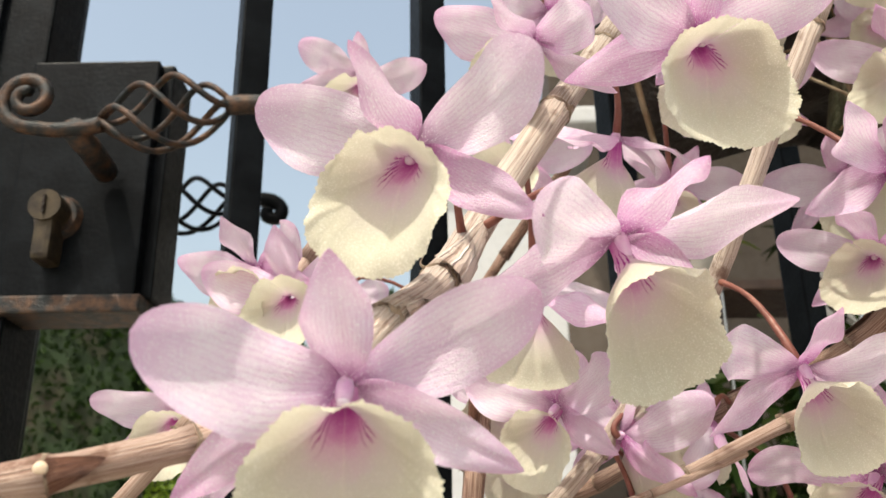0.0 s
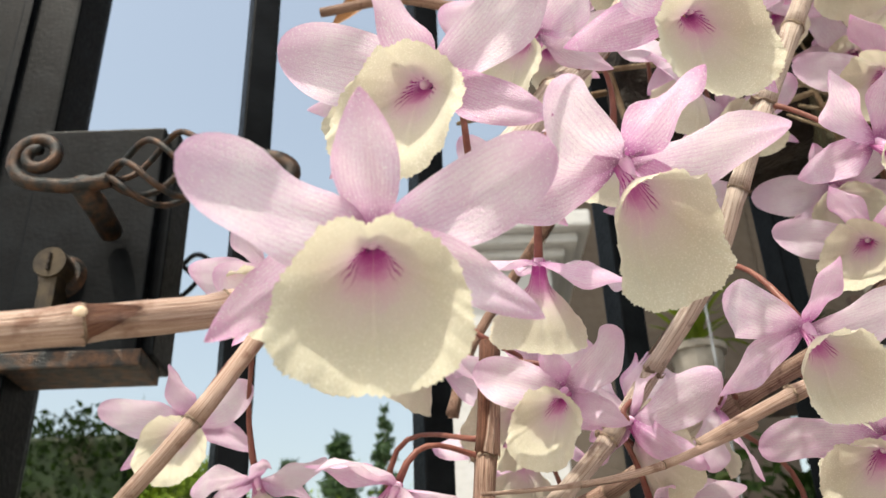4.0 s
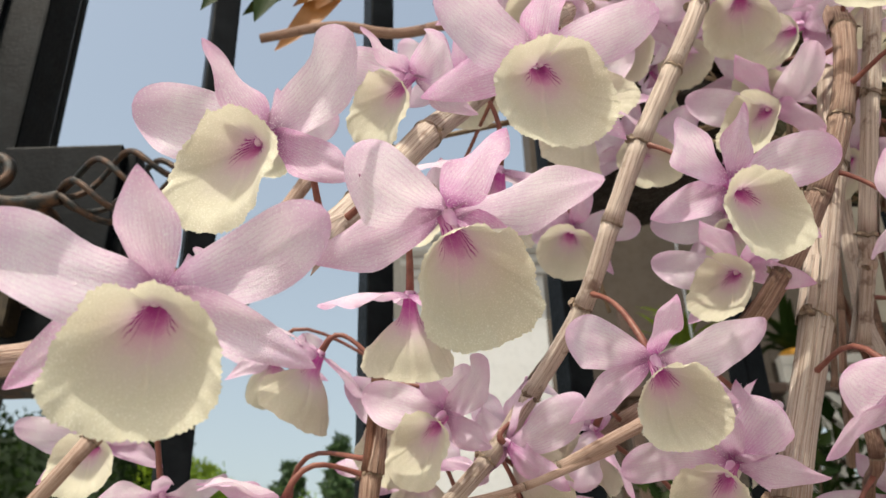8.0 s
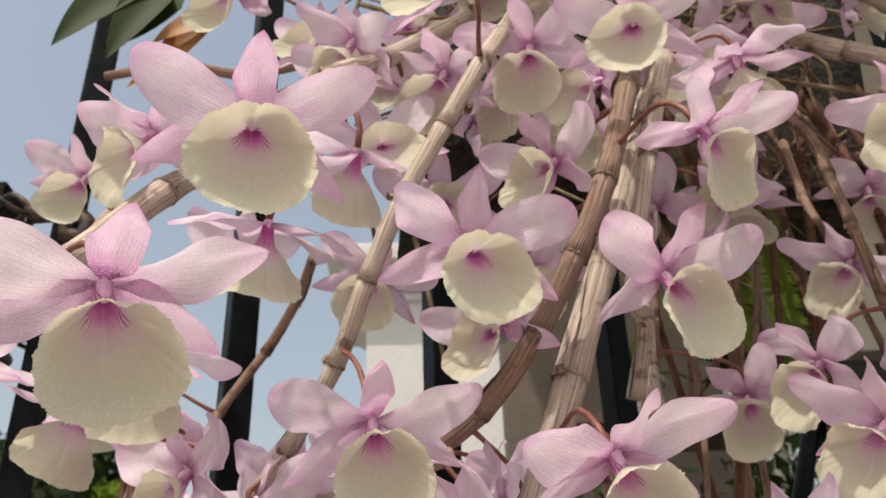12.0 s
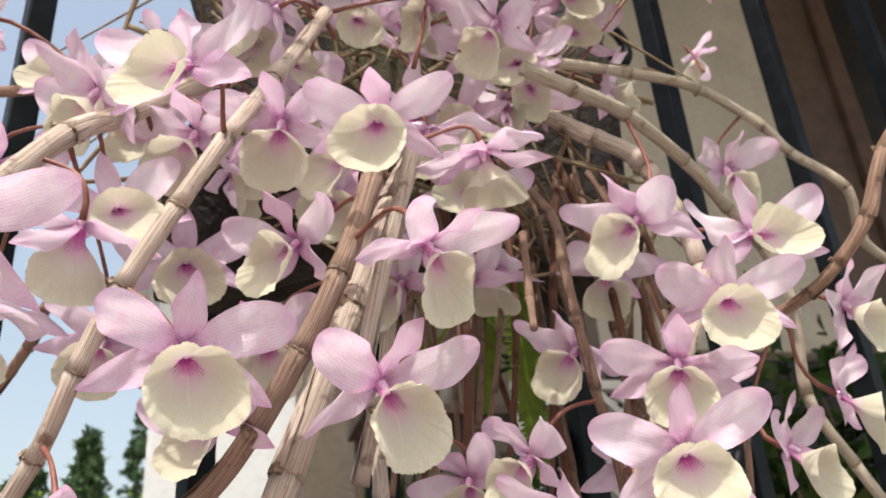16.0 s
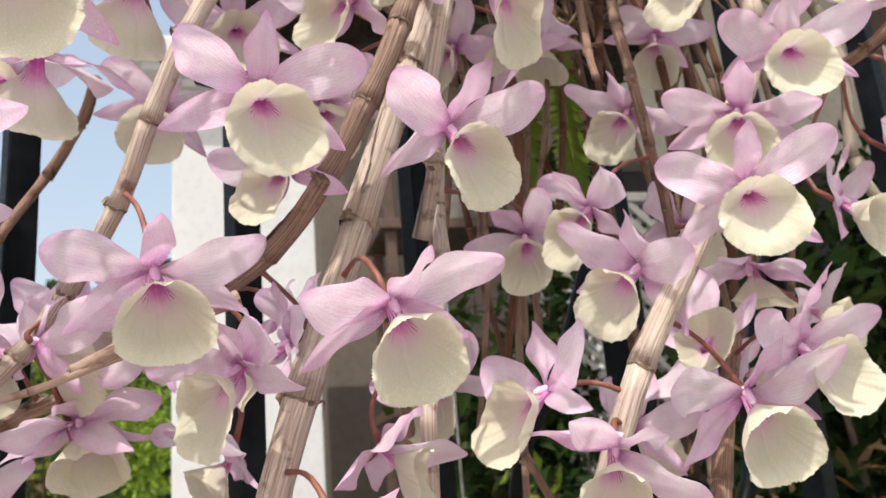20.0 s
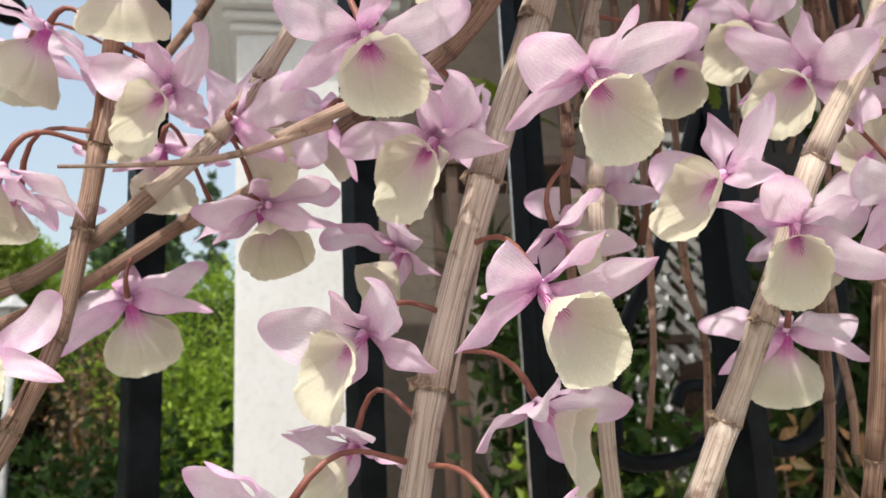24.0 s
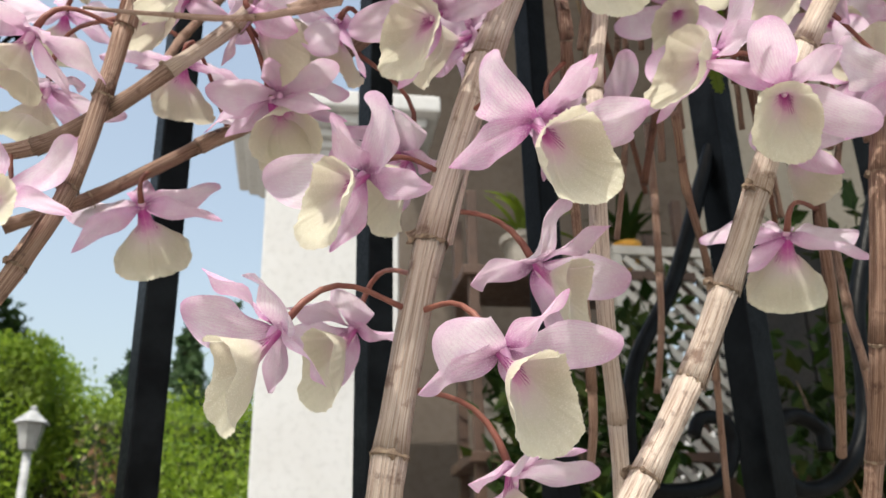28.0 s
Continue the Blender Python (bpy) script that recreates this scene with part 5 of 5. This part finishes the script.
# a curtain of thin old canes that hangs behind the flowers
rng = random.Random(90)
for k in range(30):
    x, y, low = 0.210 + 0.0050 * k + rng.uniform(-0.008, 0.008), rng.uniform(0.325, 0.385), rng.uniform(0.965, 1.075)
    lean, bow = rng.uniform(-0.04, 0.04), rng.uniform(-0.012, 0.012)
    line = [(x - lean * f + bow * math.sin(3.1 * f), y - 0.02 * math.sin(2.6 * f), 1.20 + (low - 1.20) * f) for f in (0, 0.24, 0.47, 0.68, 0.86, 1.0)]
    cane(f"d{k}", line, rng.uniform(0.0015, 0.0024), rng.uniform(0.0011, 0.0016), (MAT_CANE_OLD, MAT_CANE_PEELED)[k % 3 == 1], "thin old red-brown orchid cane hanging behind the flowers")

# ---- the flowers ----
flower('c8', (0.0118, 0.1274, 0.9851), (33, -2, -0), 1.00, -6, {'petal_l': (-33, -1, 31), 'petal_r': (-7, 4, 16), 'sepal_l': (-2, -1, 3), 'sepal_r': (3, 2, 6)})
flower('c8', (0.0201, 0.1509, 1.0295), (37, 6, -30), 1.10, -22, {'dorsal_sepal': (4, -7, -3), 'petal_l': (0, 2, 0), 'petal_r': (-2, 0, 4), 'sepal_r': (-4, -1, -8)})
flower('c8', (0.0540, 0.1609, 1.0168), (59, -10, 32), 1.20, -19, {'petal_r': (0, -5, -2), 'sepal_l': (2, 3, -5)})
flower('c8', (0.0765, 0.1760, 1.0672), (37, -1, 15), 1.17, -8, {'dorsal_sepal': (7, 0, 0), 'petal_l': (1, -1, 3), 'petal_r': (-2, -4, 2), 'sepal_l': (4, 3, -9), 'sepal_r': (0, 7, -1)})
flower('c1', (0.1292, 0.2089, 1.0513), (29, -4, 20), 1.10, -9, {'dorsal_sepal': (-7, -2, -1), 'petal_l': (3, -1, 7), 'petal_r': (4, 0, -9), 'sepal_l': (2, 3, -4), 'sepal_r': (-4, 0, -8)})
flower('c3', (0.1817, 0.2166, 1.0456), (36, -8, 28), 1.16, -17, {'dorsal_sepal': (1, 8, 3), 'petal_l': (-2, 1, -3), 'petal_r': (0, -6, -3), 'sepal_l': (-1, -1, 2)})
flower('c1', (0.1038, 0.2155, 1.0060), (48, -6, 12), 1.05, -17, {'petal_l': (-1, -1, -3), 'sepal_l': (2, -7, -1), 'sepal_r': (-1, -1, -2)})
flower('c2', (0.1607, 0.2091, 0.9950), (50, -10, 18), 1.13, -18, {'dorsal_sepal': (0, 6, 2), 'petal_l': (0, -2, -1), 'petal_r': (0, -5, -2), 'sepal_l': (1, -4, 0)})
flower('c3', (0.1923, 0.1952, 1.0784), (59, -7, 40), 1.02, -24, {'dorsal_sepal': (3, 0, 0), 'petal_l': (0, 2, 1), 'petal_r': (-3, -19, -2), 'sepal_l': (1, 3, -3)})
flower('c3', (0.1615, 0.2446, 1.1033), (32, 10, -56), 1.05, -22, {'dorsal_sepal': (0, -4, -2), 'petal_l': (3, 4, 7), 'sepal_r': (-5, 9, -12)})
flower('c3', (0.1829, 0.2068, 1.1282), (40, 10, -23), 0.96, -14, {'dorsal_sepal': (16, 0, 0), 'petal_l': (-3, -2, -7), 'petal_r': (-7, -3, 12), 'sepal_r': (1, 4, 1)})
flower('c3', (0.2098, 0.2511, 1.1570), (103, -18, 12), 1.00, 0)
flower('c6', (0.2731, 0.2226, 1.1071), (38, 15, -70), 1.07, -28, {'dorsal_sepal': (-2, -4, -1), 'petal_l': (2, 0, 4), 'petal_r': (1, 2, -1), 'sepal_r': (1, -2, 4)})
flower('c4', (0.3243, 0.2333, 1.1107), (1, -9, -3), 1.12, -5, {'dorsal_sepal': (-3, -2, -1), 'petal_r': (4, 5, -7), 'sepal_l': (3, 4, -8)})
flower('c4', (0.2978, 0.2210, 1.0793), (23, 2, -13), 1.02, -6, {'dorsal_sepal': (-9, 2, 1), 'petal_l': (4, -5, 7), 'petal_r': (1, 2, -2)})
flower('c4', (0.2623, 0.2048, 1.0239), (25, -3, -16), 1.04, -14, {'dorsal_sepal': (2, 2, 1), 'petal_l': (0, -3, -1), 'petal_r': (0, -4, -2), 'sepal_l': (1, -6, 0), 'sepal_r': (-2, 16, -7)})
flower('c4', (0.2790, 0.2258, 1.0574), (48, 7, -23), 0.97, -18, {'dorsal_sepal': (-6, -1, 0), 'petal_l': (2, -5, 1), 'petal_r': (6, 6, -10)})
flower('c4', (0.2050, 0.2265, 0.9731), (-8, -2, -76), 1.08, 7, {'dorsal_sepal': (-11, -11, -3), 'petal_l': (1, -2, 0), 'sepal_r': (0, -6, 3)})
flower('c22', (0.2380, 0.2562, 1.0354), (40, 8, -69), 0.98, -27, {'petal_l': (-11, 0, -22), 'sepal_r': (-8, -7, -14)})
flower('c4', (0.2406, 0.2324, 1.0086), (21, 25, -64), 1.05, -8, {'petal_l': (3, 1, 7), 'sepal_r': (3, 12, 2)})
flower('c2', (0.1464, 0.2160, 0.9398), (49, -6, 27), 1.19, -28, {'dorsal_sepal': (-1, 8, 3), 'sepal_l': (-1, -3, 3)})
flower('c2', (0.1358, 0.2223, 0.8806), (45, -2, 40), 1.16, -26, {'dorsal_sepal': (-1, 3, 1), 'petal_l': (3, -13, -2), 'petal_r': (4, -5, -11), 'sepal_l': (-2, 2, 3)})
flower('c2', (0.1037, 0.2359, 0.9320), (35, -1, -62), 1.13, -29, {'dorsal_sepal': (18, 27, 16), 'petal_l': (5, 4, 13)})
flower('c2', (0.0828, 0.2358, 0.8887), (41, 8, -74), 1.21, -23, {'petal_l': (2, 10, 9), 'sepal_r': (-1, 4, -3)})
flower('c2', (0.1044, 0.2882, 0.9050), (63, -4, -73), 1.15, -42, {'petal_l': (-5, 3, -8), 'sepal_l': (-8, 11, 14)})
flower('c3', (0.1216, 0.2912, 0.9675), (57, 6, -73), 1.19, -27, {'petal_l': (-1, 11, 3), 'sepal_r': (-5, -12, -7)})
flower('c3', (0.0323, 0.3166, 0.9560), (25, 14, 179), 1.13, -2, {'sepal_l': (-1, 5, 0)})
flower('c1', (0.0765, 0.2740, 0.9763), (36, 4, 156), 0.97, -19, {'petal_l': (2, 6, 6), 'sepal_r': (0, -6, 2)})
flower('c18', (0.2431, 0.2677, 0.9342), (37, -1, 165), 1.08, -13, {'petal_r': (1, -3, -4), 'sepal_l': (2, 0, -3), 'sepal_r': (-2, 0, -5)})
flower('c3', (0.0433, 0.3000, 1.0050), (42, 16, -147), 1.02, -8, {'sepal_l': (-1, 7, 0), 'sepal_r': (4, 0, 7)})
flower('c1', (0.0697, 0.2569, 0.9978), (-1, -13, 124), 1.06, 2)
flower('c21', (0.0466, 0.2757, 1.0141), (23, 13, -41), 1.12, -6, {'petal_l': (2, -5, 3), 'sepal_r': (-1, -4, -1)})
flower('c11', (0.1239, 0.2334, 0.9842), (37, 0, -58), 1.09, -22, {'dorsal_sepal': (10, 30, 16), 'petal_l': (3, -3, 5), 'sepal_r': (-1, -9, 1)})
flower('c4', (0.2180, 0.2158, 0.9558), (72, 21, 23), 1.01, -28, {'dorsal_sepal': (0, -5, -2), 'petal_l': (0, 2, 1), 'petal_r': (7, -4, -15), 'sepal_l': (2, 6, -6)})
flower('c4', (0.2642, 0.2250, 0.9691), (40, -9, 1), 1.15, -9, {'dorsal_sepal': (0, 11, 4), 'petal_l': (0, -4, -3), 'sepal_l': (0, -9, 3)})
flower('c8', (0.0969, 0.2328, 1.0992), (38, 9, -146), 1.04, -14, {'sepal_l': (0, 8, -4)})
flower('c8', (0.0708, 0.2357, 1.0749), (57, 3, -150), 1.10, -22, {'sepal_l': (-1, 8, -1), 'sepal_r': (1, -2, 3)})
flower('c8', (0.0443, 0.2183, 1.0262), (56, -1, -176), 1.01, -17, {'sepal_l': (4, -15, -3), 'sepal_r': (3, -2, 5)})
flower('c21', (0.0146, 0.2652, 1.0294), (47, -15, -139), 1.03, -9, {'sepal_r': (1, -7, 5)})
flower('c21', (0.0075, 0.2563, 0.9826), (102, 19, 31), 0.99, 2, {'petal_l': (1, -3, 2), 'sepal_r': (-2, 6, -5)})
flower('c9', (-0.0579, 0.2878, 1.0118), (28, -3, -10), 0.98, -16, {'dorsal_sepal': (-3, -2, -1), 'petal_l': (2, -5, 2), 'petal_r': (1, 5, 1)})
flower('c9', (-0.0349, 0.2850, 0.9929), (68, -16, 17), 0.86, 6, {'petal_l': (0, 5, 3), 'petal_r': (1, -10, -6), 'sepal_r': (-1, 8, -5)})
flower('c9', (-0.0306, 0.2622, 1.0483), (32, -3, -34), 0.97, -9, {'dorsal_sepal': (-2, -5, -2), 'petal_l': (1, -2, 1), 'petal_r': (2, 5, -2), 'sepal_r': (-3, -7, -5)})
flower('c8', (0.0461, 0.1977, 1.0809), (55, 23, -42), 1.00, -31, {'dorsal_sepal': (4, -6, -2)})
flower('c1', (0.1264, 0.1866, 1.1252), (9, 8, -39), 1.05, -4, {'dorsal_sepal': (-18, -17, -4), 'petal_l': (5, -3, 9), 'sepal_r': (0, -4, 2)})
flower('c8', (0.1269, 0.2554, 1.1505), (54, 25, -34), 1.02, -11, {'petal_l': (1, -6, -2), 'petal_r': (1, 1, -3)})
flower('c1', (0.1550, 0.2332, 1.1421), (49, 9, -30), 1.01, -0)
flower('c8', (0.0940, 0.2502, 1.1609), (47, 34, -31), 1.03, 0, {'dorsal_sepal': (-1, -3, -1)})
flower('c8', (0.0477, 0.2542, 1.1907), (27, 17, -29), 1.00, 2)
flower('c24', (0.2238, 0.2327, 1.1369), (97, 3, -39), 1.01, -3, {'petal_r': (0, 2, 1)})
flower('c4', (0.2709, 0.3170, 1.2164), (-5, 32, -38), 1.00, 7, {'dorsal_sepal': (-2, 6, 2), 'petal_r': (1, -2, -3)})
flower('c6', (0.3748, 0.2574, 1.0952), (25, -26, 18), 0.99, -3, {'petal_r': (3, 2, -6), 'sepal_l': (-3, -4, 6)})
flower('c7', (0.3282, 0.2487, 1.0357), (9, -12, 32), 1.03, 7, {'sepal_l': (-2, -6, 5)})
flower('c7', (0.3566, 0.2509, 1.0558), (11, -15, 57), 1.02, 1)
flower('c22', (0.2946, 0.2580, 1.0153), (76, 9, -62), 0.98, 13, {'petal_r': (0, 3, 2), 'sepal_r': (-4, -1, -7)})
flower('c20', (0.2700, 0.2551, 0.9870), (-29, -58, -25), 1.00, -1)
flower('c22', (0.3008, 0.3065, 1.1315), (56, 5, 9), 0.98, -1, {'sepal_l': (-2, 13, 0), 'sepal_r': (1, -4, 3)})
flower('c2', (0.1528, 0.2473, 0.9128), (53, 5, 59), 1.19, -40, {'petal_r': (4, -10, -12), 'sepal_l': (1, -9, 2), 'sepal_r': (-7, -10, -13)})
flower('c16', (0.1629, 0.2500, 0.9626), (53, 6, 69), 0.98, -40, {'dorsal_sepal': (-5, -32, -11), 'petal_r': (12, -19, -28), 'sepal_l': (0, -12, 4)})
flower('c20', (0.2901, 0.2327, 0.9826), (21, -6, 14), 1.11, -14, {'petal_r': (2, 4, -3)})
flower('c22', (0.2494, 0.3103, 1.1319), (81, 13, -45), 1.00, -5, {'petal_r': (3, -1, -6)})
flower('c8', (0.1028, 0.2567, 1.1190), (2, -22, 9), 0.99, 0)
flower('c1', (0.1529, 0.2469, 1.2041), (5, 59, -115), 1.04, -17, {'sepal_l': (9, -9, -13), 'sepal_r': (2, 4, 2)})
flower('c5', (0.2403, 0.2448, 1.2088), (41, 31, -56), 1.05, 2)
flower('c5', (0.2561, 0.2638, 1.2055), (-5, 9, -37), 0.95, 8, {'petal_r': (0, 4, 2), 'sepal_r': (-3, -2, -6)})
flower('c5', (0.3108, 0.2958, 1.2248), (30, -44, 43), 1.03, -8, {'dorsal_sepal': (1, 2, 1)})
flower('c5', (0.4460, 0.4075, 1.3505), (62, 5, 62), 0.92, 6, {'petal_r': (4, 6, -7), 'sepal_l': (-4, -15, 10)})
flower('c5', (0.3676, 0.2978, 1.1831), (40, -10, 15), 1.04, 0, {'petal_r': (4, -10, -12), 'sepal_l': (-6, 10, 10)})
flower('c3', (0.1827, 0.2517, 1.1429), (8, 43, -53), 1.02, 0, {'sepal_l': (-1, -3, 2), 'sepal_r': (0, 2, 0)})
flower('c9', (-0.0013, 0.2717, 1.1176), (46, 18, -7), 0.91, -12, {'dorsal_sepal': (4, -4, -2), 'petal_l': (0, -3, -2), 'sepal_l': (-2, 13, 0)})
flower('c9', (-0.0189, 0.2544, 1.0387), (8, -9, -16), 1.00, -0)
flower('c21', (0.0523, 0.2490, 1.0041), (16, 5, -45), 1.00, -3, {'petal_l': (3, -1, 6), 'sepal_r': (-3, 0, -6)})
flower('c3', (0.1389, 0.2420, 1.0432), (32, 3, -48), 0.94, -25, {'dorsal_sepal': (4, -6, -3), 'petal_l': (2, 2, 5)})
flower('c1', (0.0789, 0.2727, 0.9774), (66, -9, -9), 0.92, 0, {'petal_l': (2, 4, 5), 'petal_r': (1, -8, -5), 'sepal_r': (-3, -1, -6)})
flower('c3', (0.0753, 0.2842, 1.0086), (6, -3, 35), 0.93, -1)
flower('c21', (0.0030, 0.2920, 0.9859), (87, -5, 51), 0.98, 4, {'petal_l': (2, 0, 4), 'sepal_r': (-5, -1, -9)})
flower('c12', (-0.0199, 0.3701, 1.0718), (18, 6, -157), 1.02, 0)
flower('c1', (0.0051, 0.2585, 0.9308), (-1, -9, -9), 1.00, 0)
flower('c3', (0.0963, 0.2700, 1.0050), (68, 60, -78), 0.97, 1)
flower('c18', (0.2467, 0.2629, 0.9651), (2, -19, 107), 0.96, -0)
flower('c2', (0.1434, 0.2491, 0.8564), (61, 8, 72), 1.03, 0, {'petal_r': (1, -25, -10)})
flower('c3', (0.1383, 0.2561, 0.9945), (1, 23, -80), 0.99, 0)
flower('c22', (0.2684, 0.2778, 1.0813), (42, 18, -57), 0.98, -25, {'dorsal_sepal': (-6, -4, -1), 'petal_l': (-3, 6, -3), 'petal_r': (7, 30, 6), 'sepal_r': (-12, -8, -24)})

# flowers deeper in the mass, half hidden by those before them
flower('c8', (0.060, 0.270, 1.140), (49, -9, 16), 1.02, -6)
flower('c8', (0.090, 0.285, 1.175), (11, 4, -12), 1.00, -17)
flower('c8', (0.115, 0.290, 1.205), (17, -2, 45), 1.03, -10)
flower('c8', (0.140, 0.295, 1.160), (44, -19, 71), 0.94, -16)
flower('c1', (0.165, 0.290, 1.190), (36, -8, -29), 1.04, -10)
flower('c2', (0.190, 0.295, 1.150), (20, 23, -57), 0.92, -8)
flower('c2', (0.215, 0.290, 1.190), (18, -17, -75), 1.05, -22)
flower('c22', (0.240, 0.295, 1.160), (23, 24, -20), 1.04, -17)
flower('c8', (0.125, 0.285, 1.115), (20, -7, 5), 1.04, -5)
flower('c2', (0.155, 0.285, 1.085), (50, -12, -29), 1.04, -16)
flower('c14', (0.205, 0.285, 1.110), (34, -6, -70), 0.95, -17)
flower('c14', (0.235, 0.290, 1.115), (19, -9, -59), 0.95, -22)
flower('c8', (0.100, 0.290, 1.085), (48, 18, 11), 0.91, -11)
flower('c1', (0.190, 0.280, 1.235), (29, 5, 5), 0.93, -7)
flower('c1', (0.150, 0.270, 1.235), (21, -22, -10), 1.05, -22)
flower('c1', (0.220, 0.270, 1.235), (32, 0, -71), 0.98, -9)
flower('c4', (0.255, 0.285, 1.200), (33, -1, 73), 1.03, -8)
flower('c8', (0.075, 0.300, 1.205), (12, 20, -29), 0.99, -16)
flower('c8', (0.050, 0.300, 1.100), (17, 23, -13), 1.04, -8)
flower('c22', (0.290, 0.290, 1.040), (32, 7, 15), 1.03, -14)
flower('c4', (0.325, 0.285, 1.070), (39, -19, 75), 1.01, -11)
flower('c22', (0.330, 0.280, 1.005), (28, -23, 35), 1.04, -20)
flower('c22', (0.300, 0.285, 0.985), (23, -4, 56), 0.99, -18)
flower('c3', (0.140, 0.285, 1.010), (31, -8, 64), 0.91, -12)
flower('c14', (0.190, 0.285, 0.985), (29, -14, -55), 0.99, -13)
flower('c14', (0.225, 0.285, 1.035), (40, -15, -63), 0.91, -5)
flower('c8', (0.142, 0.275, 1.211), (35, -23, -15), 1.01, -11)
flower('c1', (0.161, 0.280, 1.206), (26, 4, 32), 0.92, -21)
flower('c4', (0.245, 0.275, 1.224), (41, -4, -22), 0.92, -18)
flower('c4', (0.267, 0.280, 1.208), (50, 25, 30), 0.92, -9)
flower('c2', (0.234, 0.285, 1.190), (33, -16, -60), 1.03, -13)
flower('c8', (0.111, 0.285, 1.172), (19, 4, -32), 1.05, -8)
flower('c2', (0.180, 0.290, 1.149), (41, 19, 6), 0.97, -13)
flower('c8', (0.152, 0.285, 1.165), (40, 0, -38), 0.92, -5)
flower('c2', (0.212, 0.285, 1.235), (21, 15, 52), 1.03, -17)
flower('c4', (0.293, 0.285, 1.246), (15, 6, -6), 0.98, -5)

# unseen flowers added high on the plant, to shade those beneath
rng = random.Random(512)
for k in range(38):
    key = ("c8", "c1", "c2", "c3", "c4")[k % 5]
    flower(key, (0.07 + 0.0075 * k + rng.uniform(-0.01, 0.01), rng.uniform(0.165, 0.275), rng.uniform(1.25, 1.345)), (rng.uniform(15, 50), rng.uniform(-20, 20), rng.uniform(-50, 50)), rng.uniform(0.95, 1.08), rng.uniform(-22, -8))
